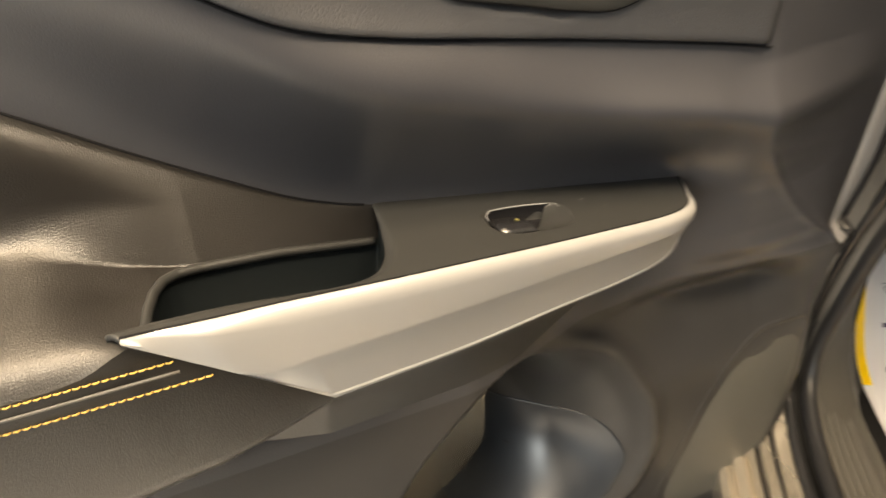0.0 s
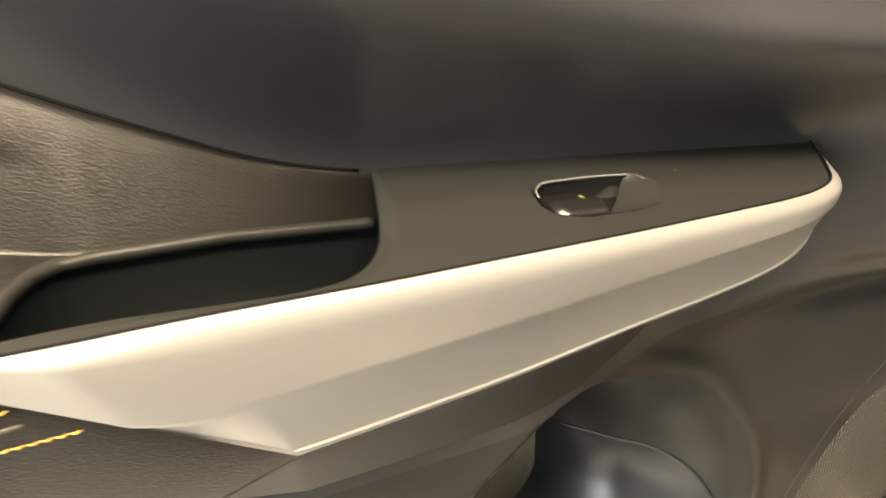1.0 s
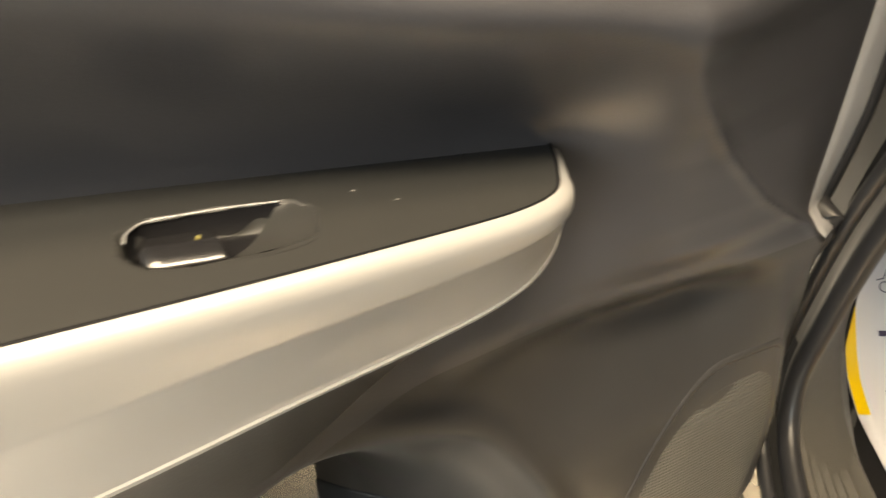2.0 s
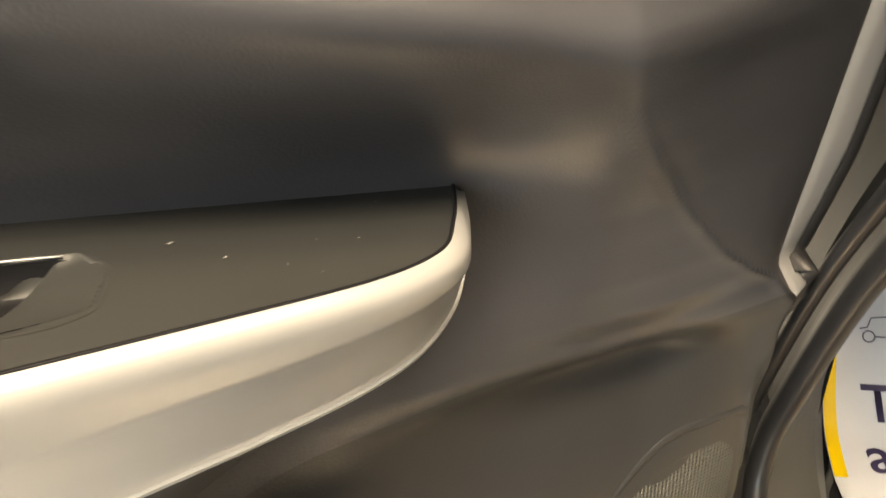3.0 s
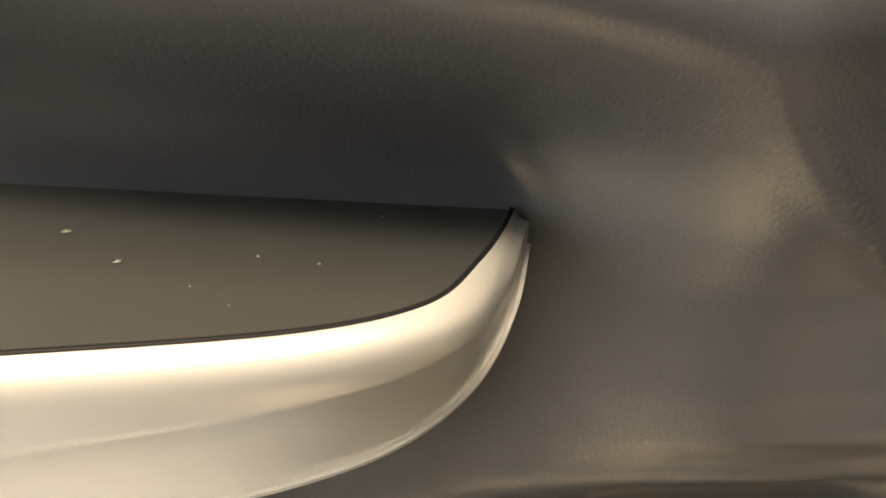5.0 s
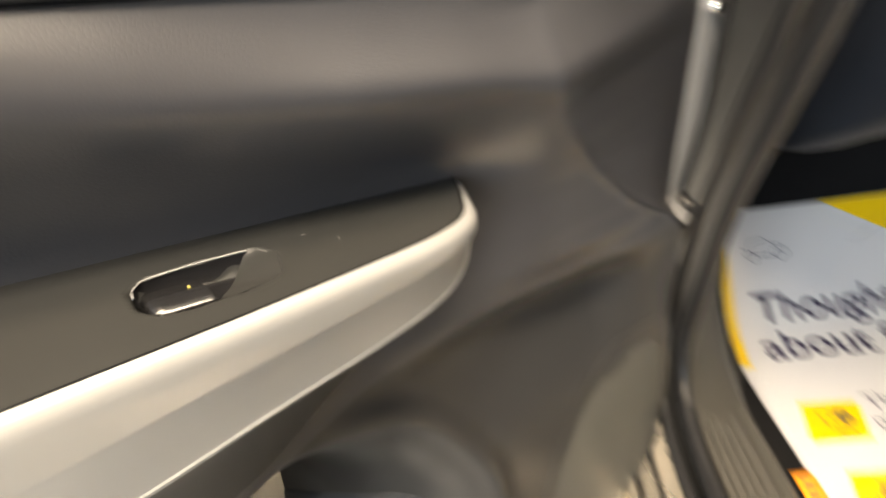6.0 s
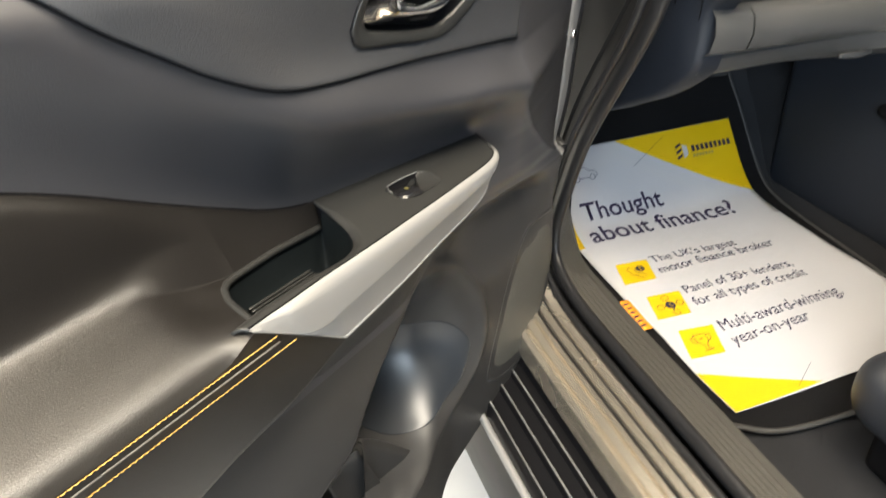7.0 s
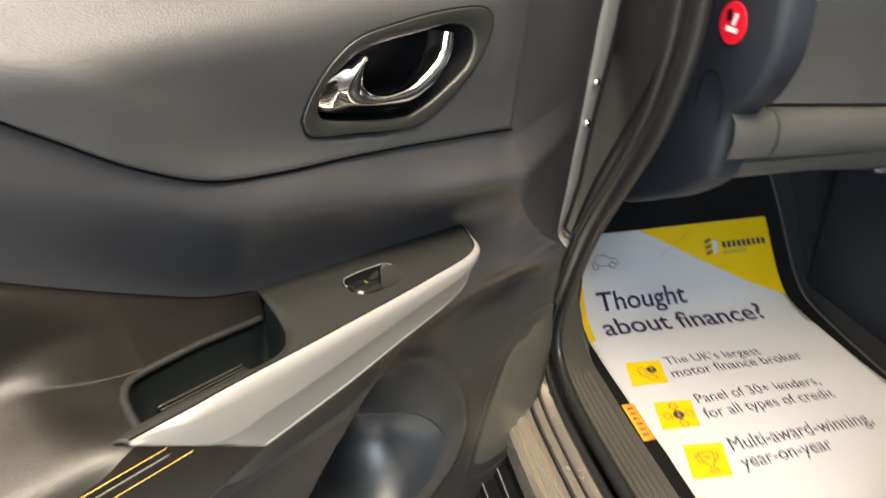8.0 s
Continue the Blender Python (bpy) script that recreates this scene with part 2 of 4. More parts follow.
FLANGE_W = [0.003, 0.003, 0.002, 0.003, 0.012, 0.024, 0.032, 0.039, 0.041, 0.051, 0.055, 0.063]
SEAM_X = [-0.75, -0.40, -0.30, -0.23, -0.196, -0.169, -0.136, -0.098, -0.051, 0.006, 0.076, 0.159, 0.256, 0.320, 0.37]
SEAM_Z = [1.40, 1.375, 1.355, 1.322, 1.294, 1.270, 1.246, 1.220, 1.197, 1.184, 1.174, 1.163, 1.149, 1.138, 1.130]
CREASE_Z = [0.5, 0.90, 0.935, 0.95, 0.97, 0.99, 1.01, 1.03, 1.05, 1.07, 1.085, 1.095, 1.11, 1.13, 1.20, 1.40]
CREASE_X = [0.62, 0.50, 0.466, 0.441, 0.412, 0.391, 0.370, 0.351, 0.332, 0.316, 0.310, 0.309, 0.308, 0.314, 0.322, 0.345]
CREASE_Y = [0.0, 0.0, 0.0, -0.008, -0.013, -0.015, -0.018, -0.025, -0.034, -0.044, -0.0515, -0.0510, -0.042, -0.029, -0.025, -0.025]
BACK_X, BACK_Z = curve_through(list(zip(BACK_X, BACK_Z)), 500).T
SEAM_X, SEAM_Z = curve_through(list(zip(SEAM_X, SEAM_Z)), 500).T
RISE_X, RISE_H = curve_through([(-0.75, 0.140), (-0.45, 0.137), (-0.25, 0.125), (-0.12, 0.107), (0.0, 0.085), (0.12, 0.070), (0.25, 0.0625), (0.38, 0.057), (0.5, 0.055)], 300).T
POCKET = [(0.150, 0.905), (0.105, 0.925), (0.071, 0.922), (0.038, 0.898), (0.005, 0.864), (-0.018, 0.835), (-0.035, 0.805), (-0.09, 0.788), (-0.13, 0.74), (-0.12, 0.68), (-0.05, 0.648), (0.017, 0.646), (0.06, 0.643),
          (0.122, 0.645), (0.190, 0.660), (0.248, 0.688), (0.270, 0.734), (0.262, 0.789), (0.240, 0.832), (0.215, 0.866)]


HANDLE = [(0.0470, 1.2140), (0.0600, 1.2420), (0.0800, 1.2590), (0.1140, 1.2680), (0.1640, 1.2725), (0.2190, 1.2710), (0.2380, 1.2610), (0.2360, 1.2470), (0.2220, 1.2250),
          (0.1940, 1.2040), (0.1620, 1.1890), (0.1260, 1.1870), (0.0840, 1.1950), (0.0580, 1.2030)]


def back_z(x):
    return np.interp(x, BACK_X, BACK_Z)


POCKET_X, POCKET_Z = np.linspace(-0.20, 0.36, 187), np.linspace(0.56, 1.0, 148)


def pocket_field():
    """Distance inside the pocket's outline, softened so that its corners flow."""
    gx, gz = np.meshgrid(POCKET_X, POCKET_Z, indexing="ij")
    d = inside_distance(gx.ravel(), gz.ravel(), POCKET).reshape(gx.shape)
    for _ in range(60):
        e = np.pad(d, 1, mode="edge")
        d = (e[2:, 1:-1] + e[:-2, 1:-1] + e[1:-1, 2:] + e[1:-1, :-2] + 2 * d) / 6
    return d


POCKET_D = pocket_field()


def pocket_depth(x, z):
    x, z = np.broadcast_arrays(np.asarray(x, float), np.asarray(z, float))
    u = np.clip((x - POCKET_X[0]) / (POCKET_X[1] - POCKET_X[0]), 0, len(POCKET_X) - 1.001)
    w = np.clip((z - POCKET_Z[0]) / (POCKET_Z[1] - POCKET_Z[0]), 0, len(POCKET_Z) - 1.001)
    i, j = u.astype(int), w.astype(int)
    u, w = u - i, w - j
    return (POCKET_D[i, j] * (1 - u) + POCKET_D[i + 1, j] * u) * (1 - w) + (POCKET_D[i, j + 1] * (1 - u) + POCKET_D[i + 1, j + 1] * u) * w


def crest_shape(c, x):
    """A shoulder that swells from below and slopes back above, crisp towards the hinges."""
    up = 0.5 * (c + np.sqrt(c * c + 0.005 ** 2))
    below = np.exp(-(np.minimum(c, 0) / 0.034) ** 2)
    crisp, soft = below * np.exp(-up / 0.034), below * np.exp(-(np.maximum(c, 0) / 0.036) ** 2)
    return soft + (crisp - soft) * step(x, 0.02, 0.22)


def inner_y(x, z):
    """The card behind the crease: shoulder, hollow over the armrest, lower face and pocket."""
    zb = back_z(x)
    rise = np.interp(x, RISE_X, RISE_H)
    lean = 0.013 * step(x, -0.12, 0.08)
    y = -(0.034 - lean) * step(z, zb + 0.002, zb + rise) - lean * step(z, zb + rise + 0.03, zb + rise + 0.14)
    crest = z - zb - rise - 0.008
    y = y - (0.008 + 0.013 * step(x, -0.22, 0.02) + 0.008 * step(x, 0.10, 0.25)) * crest_shape(crest, x)
    below = np.interp(x, SEAM_X, SEAM_Z) - z
    y = y + 0.013 * (1 - step(x, -0.16, 0.06)) * np.exp(-(np.maximum(below + 0.004, 0) / 0.030) ** 2) * (1 - step(-below, 0.0, 0.05))
    fore = step(x, 0.262, 0.345) * step(z, 0.90, 0.95)
    y = y + (np.interp(z, CREASE_Z, CREASE_Y) - y) * fore
    left = 1 - step(x, 0.04, 0.20)
    y = y - 0.045 * left * (1 - step(z, 0.93, 1.02))
    # ridge that runs on from the armrest to the front edge
    zr = 0.928 - 0.008 * step(x, 0.24, 0.38) - 0.014 * step(x, 0.37, 0.47)
    right = step(x, 0.16, 0.34)
    y = y + right * (1 - step(x, 0.39, 0.465)) * 0.024 * (1 - step(z, zr - 0.026, zr + 0.008)) * step(z, 0.80, 0.90)
    y = y - step(x, 0.29, 0.39) * 0.007 * np.exp(-((z - zr - 0.018) / 0.022) ** 2)
    # pocket hollow: steep at its rear, a long slope at its front
    d = pocket_depth(x, z)
    wide = 0.014 + 0.080 * step(x, 0.05, 0.19)
    y = y + (0.066 + 0.100 * (1 - step(x, 0.08, 0.19)) - y) * step(d / wide, -0.05, 1.0)
    y = y - 0.007 * np.exp(-((d + 0.008) / 0.010) ** 2) * step(x, 0.12, 0.2)
    return y


def card_y(x, z):
    """How far the door card lies outward, over the door's length and height."""
    x, z = np.broadcast_arrays(np.asarray(x, float), np.asarray(z, float))
    xc, xe = np.interp(z, CREASE_Z, CREASE_X), np.interp(z, EDGE_Z, EDGE_X)
    y = inner_y(np.minimum(x, xc), z)
    t = np.clip((x - xc) / np.maximum(xe - xc, 0.02), 0, 1.2)
    flank = t * t / (t + 0.05) * 1.05
    y = y + (0.013 - y) * np.where(xe > xc + 0.005, flank, 0)
    ridge = np.exp(-((x - xc) / 0.004) ** 2) * step(z, 0.90, 0.94) * (1 - step(z, 1.02, 1.09))
    y = y - 0.0028 * ridge
    # the top rolls away to the window
    y = y + 0.05 * (np.maximum(0, np.minimum(z, 1.335) - 1.275) / 0.057) ** 2 * (1 - step(x, 0.27, 0.315))
    low = 1 - step(z, 0.80, 0.90)
    return y + low * 0.02 * step(x, xe - 0.035, xe)


def door_card():
    zs = np.linspace(0.50, 1.37, 290)
    u = np.linspace(0, 1, 330) ** 0.75
    verts = []
    for z in zs:
        xe = float(np.interp(z, EDGE_Z, EDGE_X))
        xs = -0.75 + (xe + 0.75) * u
        ys = card_y(xs, np.full_like(xs, z))
        seam = np.interp(xs, SEAM_X, SEAM_Z)
        behind = step(z, seam + 0.003, seam + 0.025) * (1 - step(xs, 0.28, 0.305))
        top = np.clip((z - 1.333) / 0.037, 0, 1) * (1 - step(xs, 0.27, 0.315))
        verts += [(x, y + 0.012 * b, z - (z - 1.333) * min(1, t * 1000)) for x, y, b, t in zip(xs, ys, behind, top)]
    co = np.array(verts)
    hole = inside_distance(co[:, 0], co[:, 2], HANDLE) > 0.004
    faces = [f for f in grid_faces(len(zs), len(u)) if not hole[list(f)].any()]
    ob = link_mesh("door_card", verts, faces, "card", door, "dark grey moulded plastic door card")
    ob.data.materials.append(MAT["lower"])      # darker, duller copy: shade below the armrest put into the colour
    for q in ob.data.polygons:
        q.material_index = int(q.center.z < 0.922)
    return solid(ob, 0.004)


def upper_panel():
    xs = np.linspace(-0.75, 0.311, 200)
    t = np.concatenate([[0, 0, 0.004, 0.012], np.linspace(0.03, 1, 46)])
    verts = []
    for x in xs:
        zs = float(np.interp(x, SEAM_X, SEAM_Z)) + 0.0015
        top = 1.334
        zs = min(zs, top - 0.004)
        for k, w in enumerate(t):
            z = zs + (top - zs) * w
            y0 = float(card_y(x, z))
            bulge = 0.008 * math.sin(math.pi * min(1, max(0, (z - zs) / (1.34 - zs + 0.001)) * 0.55))
            lip = [0.001, 0.0025, 0.0045, 0.0055][k] if k < 4 else 0.006
            end = 0.006 * float(step(x, 0.300, 0.311))
            shift = (float(np.interp(z, CREASE_Z, CREASE_X)) - 0.313) * float(step(x, 0.22, 0.311))
            y0 = float(card_y(x + shift, z))
            dip = 0.010 * float(step(inside_distance(np.array([x + shift]), np.array([z]), HANDLE)[0], -0.005, 0.002))
            verts.append((x + shift, y0 - lip - bulge + end + dip, z))
    co = np.array(verts)
    hole = inside_distance(co[:, 0], co[:, 2], HANDLE) > 0.004
    faces = [f for f in grid_faces(len(xs), len(t)) if not hole[list(f)].any()]
    ob = link_mesh("upper_panel", verts, faces, "leather", door, "dark grey grained leather upper door panel")
    return solid(ob, 0.004)


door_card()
upper_panel()

# seam groove between the upper panel and the card
sx = np.linspace(-0.40, 0.313, 120)
line = [(x, float(card_y(x, z)) - 0.0008, z) for x in sx for z in [float(np.interp(x, SEAM_X, SEAM_Z))]]
v, f = tube(line, 0.0010, 0, 6)
link_mesh("seam", v, f, "black", door, "black shadow seam below the upper panel")
v, f = tube([(x, float(card_y(x, back_z(x))) - 0.0003, float(back_z(x))) for x in np.linspace(-0.74, -0.006, 120)], 0.0010, 0, 6)
link_mesh("pad_seam", v, f, "black", door, "black seam above the elbow rest")

# --- armrest
TRIM_TOP = [(-0.163, -0.1015), (-0.122, -0.097), (-0.084, -0.092), (-0.017, -0.085), (0.037, -0.0785), (0.10, -0.071), (0.155, -0.0635), (0.190, -0.0585),
            (0.211, -0.0545), (0.228, -0.049), (0.241, -0.041), (0.251, -0.027), (0.258, -0.015), (0.264, -0.002)]


def rest_z(x, y):
    return 1.0705 - 0.1361 * x + 0.1493 * y


SWITCH = [(0.0695, -0.030), (0.078, -0.0235), (0.103, -0.0215), (0.128, -0.0225), (0.134, -0.030), (0.129, -0.046), (0.113, -0.051), (0.098, -0.052),
          (0.085, -0.0525), (0.074, -0.050), (0.069, -0.042)]
CUP = [(-0.170, -0.0895), (-0.145, -0.0845), (-0.112, -0.080), (-0.075, -0.0785), (-0.045, -0.0765), (-0.026, -0.070), (-0.014, -0.056), (-0.008, -0.040), (-0.003, -0.016), (0.0, 0.0)]


def switch_panel():
    """The slanting top of the armrest, with the switch's pit and the rim of the pull cup."""
    front = curve_through(TRIM_TOP, 260)
    cupline = curve_through(CUP[:-1] + [(-0.0012, -0.006), (0.0, -0.001), (0.003, 0.0006), (0.010, 0.001), (0.03, 0.001), (0.10, 0.001), (0.20, 0.001), (0.264, 0.0)], 260)
    verts, rows = [], 70
    for a, b in zip(front, cupline):
        for k in range(rows):
            w = k / (rows - 1)
            verts.append(a + (b - a) * w)
    p = np.array(verts)
    d = inside_distance(p[:, 0], p[:, 1], SWITCH)
    pit = step(d, -0.0014, 0.0002)
    depth = pit * 0.0125
    z = rest_z(p[:, 0], p[:, 1]) - depth
    dc = np.array([np.min(np.hypot(cupline[:130, 0] - x, cupline[:130, 1] - y)) for x, y in p])
    z -= 0.006 * np.clip(1 - dc / 0.010, 0, 1) ** 2 * (1 - step(p[:, 0], -0.012, 0.004))
    verts = np.column_stack([p, z])
    ob = link_mesh("switch_panel", verts, grid_faces(len(front), rows), "switch_panel", door, "satin dark grey armrest top with a window switch")
    solid(ob, 0.003, -1.0)
    return ob


switch_panel()

LOW = [(-0.062, -0.084, 0.9915), (-0.02, -0.077, 0.988), (0.042, -0.067, 0.984), (0.11, -0.057, 0.984), (0.165, -0.050, 0.984), (0.205, -0.0445, 0.986), (0.230, -0.038, 0.990),
       (0.249, -0.027, 0.998), (0.261, -0.013, 1.010), (0.267, -0.001, 1.024)]


def armrest_trim():
    n = 220
    n_end = 46
    end_cut = np.linspace((-0.1635, -0.1015, 1.0765), LOW[0], n_end, endpoint=False)
    low = np.vstack([end_cut, curve_through(LOW, n - n_end)])
    top = curve_through(TRIM_TOP, 600)
    want = np.interp(np.arange(n), [0, n_end, n - 1], [0, 0.17, 1.0])
    top = np.column_stack([np.interp(want, np.linspace(0, 1, 600), top[:, k]) for k in range(2)])
    top = np.column_stack([top, rest_z(top[:, 0], top[:, 1])])
    verts = []
    tan = np.gradient(top, axis=0)
    out = np.column_stack([tan[:, 1], -tan[:, 0], np.zeros(n)])
    out /= np.linalg.norm(out, axis=1)[:, None]
    for i in range(n):
        s = i / (n - 1)
        b = low[i]
        wc = float(np.interp(s, [0, 0.105, 0.21, 0.9, 1.0], [0.88, 0.88, 0.5, 0.30, 0.35]))
        fade = (1 - 0.6 * float(step(s, 0.90, 1.0))) * (0.7 + 0.3 * float(step(s, 0.0, 0.20)))
        narrow = min(1.0, float(np.linalg.norm(b - top[i])) / 0.040)
        fade *= narrow
        edge = min(1.0, 0.3 + fade) * (0.3 + 0.7 * narrow)
        lip = float(step(s, 0.19, 0.23))
        prof = [(0.0, 0.0, 0.0012), (0.0, 0.0014 * edge, 0.0008), (0.02, 0.0034 * edge, 0.0002), (0.05, 0.0052 * edge, 0), (0.09, 0.0064 * edge, 0), (0.14, 0.0071 * edge, 0), (0.5 * wc + 0.05, 0.0032 + 0.0041 * fade, 0), (wc - 0.035, 0.0030 + 0.0043 * fade, 0),
                (wc, 0.0030 + 0.0042 * fade, 0), (min(0.92, wc + 0.035), 0.0028 + 0.0034 * fade, 0), (min(0.93, 0.5 + 0.5 * wc), 0.0022 + 0.0012 * fade, 0), (0.945, 0.0012, 0), (0.96, 0.0010, 0), (0.965, 0.0010 + 0.0013 * lip, 0), (0.99, 0.0010 + 0.0013 * lip, 0), (1.0, 0.0016, 0), (1.0, -0.004, 0)]
        for w, o, lift in prof:
            verts.append(top[i] + (b - top[i]) * w + out[i] * o + np.array([0, 0, lift]))
    ob = link_mesh("armrest_trim", verts, grid_faces(n, len(prof)), "silver", door, "silver painted armrest trim strip")
    sharp(ob, 50)
    # dark gap along its top edge
    gap = top - out * 0.0004 + np.array([0, 0, 0.0010])
    v, f = tube(gap, 0.0008, 0, 6)
    link_mesh("trim_gap", v, f, "black", door, "thin black gap along the trim")
    return low


LOW_LINE = armrest_trim()

# underside of the armrest, back to the card
n = len(LOW_LINE)
verts = []
for i, p in enumerate(LOW_LINE):
    zend = float(np.interp(p[0], [-0.15, -0.06, 0.1, 0.2, 0.27], [0.95, 0.925, 0.925, 0.945, 1.02]))
    yend = float(card_y(p[0], zend)) + 0.002
    for k in range(14):
        w = k / 13
        z = p[2] + (zend - p[2]) * w
        y = p[1] + 0.002 + (yend - p[1] - 0.002) * (w ** 0.6)
        verts.append((p[0], y, z - 0.0015))
link_mesh("armrest_underside", verts, grid_faces(n, 14), "lower", door)


# --- elbow pad with stitching
CUP_END_X = [-0.75, -0.1535, -0.1520, -0.149, -0.145, -0.139, -0.131, -0.118, -0.07, -0.010, 0.001]
CUP_END_Y = [-0.102, -0.102, -0.090, -0.072, -0.056, -0.045, -0.038, -0.033, -0.021, -0.008, -0.006]
RIM_X, RIM_Z = [-0.153, -0.145, -0.123, -0.07, -0.01, 0.001], [1.0745, 1.0745, 1.0725, 1.063, 1.049, 1.047]


def pad_z(x, y):
    """Height of the elbow rest: a rolled top, an upright face and a sloping shelf; nearer the hinge a fall into the pull cup."""
    zb = float(back_z(x))
    h = zb - 1.104
    roll = 1 - float(step(x, -0.185, -0.150))
    yy = np.array([0.0, 0.0055, 0.0105, 0.0140, 0.0160, 0.0178, 0.0225, 0.0300, 0.046, 0.070, 0.088, 0.096, 0.102])
    zz = np.array([zb, zb - 0.05 * h, zb - 0.15 * h, zb - 0.34 * h, zb - 0.60 * h, zb - 0.83 * h, 1.105, 1.0985, 1.0915, 1.0820, 1.0745 - 0.0005 * roll, 1.0735 - 0.0055 * roll, 1.0725 - 0.0125 * roll])
    dense = curve_through(np.column_stack([yy, zz]), 160)
    shelf = np.interp(y, dense[:, 0], dense[:, 1])
    end = float(np.interp(x, [-0.75, -0.118, -0.07, -0.010, 0.001], [0.036, 0.033, 0.021, 0.008, 0.006]))
    w = np.clip(y / end, 0, 1)
    g = (np.sqrt((w - 0.14) ** 2 + 0.012) + w - 0.14)
    g0, g1 = math.sqrt(0.14 ** 2 + 0.012) - 0.14, math.sqrt(0.86 ** 2 + 0.012) + 0.86
    fall = zb - (zb - float(np.interp(x, RIM_X, RIM_Z))) * (g - g0) / (g1 - g0)
    z = shelf + (fall - shelf) * float(step(x, -0.205, -0.120))
    return z - 0.005 * np.exp(-((x + 0.163) / 0.026) ** 2 - ((y - 0.056) / 0.022) ** 2)


def elbow_pad():
    xs = np.concatenate([np.linspace(-0.75, -0.20, 60), np.linspace(-0.197, -0.156, 24), np.linspace(-0.155, -0.126, 80), np.linspace(-0.124, 0.0005, 90)])
    m = 64
    verts, rim = [], []
    for x in xs:
        end = -float(np.interp(x, CUP_END_X, CUP_END_Y))
        y = end * np.linspace(0, 1, 500)
        z = pad_z(x, y)
        run = np.concatenate([[0], np.cumsum(np.hypot(np.diff(y), np.diff(z)))])
        at = np.linspace(0, run[-1], m)
        y, z = np.interp(at, run, y), np.interp(at, run, z)
        verts += [(x, -a, b) for a, b in zip(y, z)]
        if x > -0.1534:
            rim.append(verts[-1])
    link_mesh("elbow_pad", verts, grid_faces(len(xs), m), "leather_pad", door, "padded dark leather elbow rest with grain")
    return rim


CUP_RIM = elbow_pad()


def pad_front():
    """Between the stitched edge and the fold below, ending against the trim."""
    xs = np.linspace(-0.75, -0.062, 120)
    m = 30
    verts = []
    for x in xs:
        top_z = float(np.interp(x, [-0.160, -0.150, -0.062], [1.0715, 1.0690, 0.9945])) if x > -0.160 else float(pad_z(x, 0.102))
        top_y = float(np.interp(x, [-0.75, -0.1635, -0.062], [-0.102, -0.1020, -0.0850]))
        fold_z = float(np.interp(x, [-0.75, -0.30, -0.186, -0.13, -0.10, -0.075, -0.062], [0.91, 0.935, 0.962, 0.969, 0.977, 0.985, 0.989]))
        for k in range(m):
            w = k / (m - 1)
            if w < 0.6:
                q = w / 0.6
                z = top_z + (fold_z - top_z) * q
                y = top_y + (-0.0835 - top_y) * q ** 1.5
            else:
                q = (w - 0.6) / 0.4
                z = fold_z - 0.004 - 0.045 * q
                y = -0.0825 + 0.054 * q ** 0.8
            verts.append((x, y, z))
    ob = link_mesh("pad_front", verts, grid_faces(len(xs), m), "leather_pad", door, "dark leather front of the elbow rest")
    return ob


pad_front()
for zz, yy, name, mat, r in ((1.0585, -0.1028, "stitching", "thread", 0.0005), (1.0435, -0.1018, "stitching", "thread", 0.0005), (1.0515, -0.1018, "piping", "grey_thread", 0.0008)):
    xs = np.arange(-0.60, -0.136 + (1.0585 - zz) * 1.1 - 0.010, 0.0042)
    if name == "piping":
        v, f = tube([(x, yy, zz) for x in np.linspace(-0.7, -0.141, 80)], r, 0, 8)
    else:
        v, f = [], []
        for x in xs:
            a, b = tube([(x, yy + 0.0006, zz - 0.0001), (x + 0.0018, yy - 0.0002, zz), (x + 0.0036, yy + 0.0006, zz + 0.0001)], [r * 0.7, r, r * 0.7], 0, 6)
            f += [tuple(i + len(v) for i in q) for q in b]
            v += a
    link_mesh(name, v, f, mat, door, "yellow contrast stitching" if mat == "thread" else "grey piping between the stitches")


# --- pull cup
def pull_cup():
    """A deep slot between the elbow rest and the armrest top."""
    rim_a = curve_through(CUP_RIM, 90)
    near = [(-0.1525, -0.086), (-0.112, -0.081), (-0.075, -0.0795), (-0.045, -0.0775), (-0.026, -0.071), (-0.013, -0.056), (-0.006, -0.040), (0.0, -0.010)]
    rim_b = curve_through([(x, y, rest_z(x, y) - 0.0075) for x, y in near], 90)
    verts = []
    rows = 30
    for i, (a, b) in enumerate(zip(rim_a, rim_b)):
        for k in range(rows):
            w = k / (rows - 1)
            p = a + (b - a) * w
            ends = min(1, i / 10, (89 - i) / 8)
            depth = 0.058 * (math.sin(math.pi * w) ** 0.35) * ends ** 0.5
            verts.append((p[0], p[1], p[2] - depth))
    link_mesh("pull_cup", verts, grid_faces(90, rows), "cup", door, "black pull cup in the armrest")
    v, f = tube(rim_a[1:88] + np.array([0, -0.0008, -0.0014]), 0.0030, 0, 10)
    link_mesh("cup_rim", v, f, "switch_panel", door)
    v, f = [], []
    for k, r in enumerate((0.0014, 0.0010, 0.0010, 0.0014)):
        o = np.array((0.0006 * k, -0.0026 * k, -0.0008 * k + (0.0006 if k in (0, 3) else 0.0)))
        a, b = tube([np.array(p) + o for p in ((-0.118, -0.040, 1.039), (-0.08, -0.033, 1.032), (-0.039, -0.026, 1.025))], r, 24, 8)
        f += [tuple(i + len(v) for i in q) for q in b]
        v += [tuple(p) for p in a]
    link_mesh("cup_insert", v, f, "switch_panel", door, "ribbed insert at the bottom of the cup")


pull_cup()


# --- window switch
def window_switch():
    # button: a rounded front, and a top that falls away to the back of the pit
    xs, ys = np.linspace(0.0708, 0.1000, 34), np.linspace(0.0, 1.0, 30)
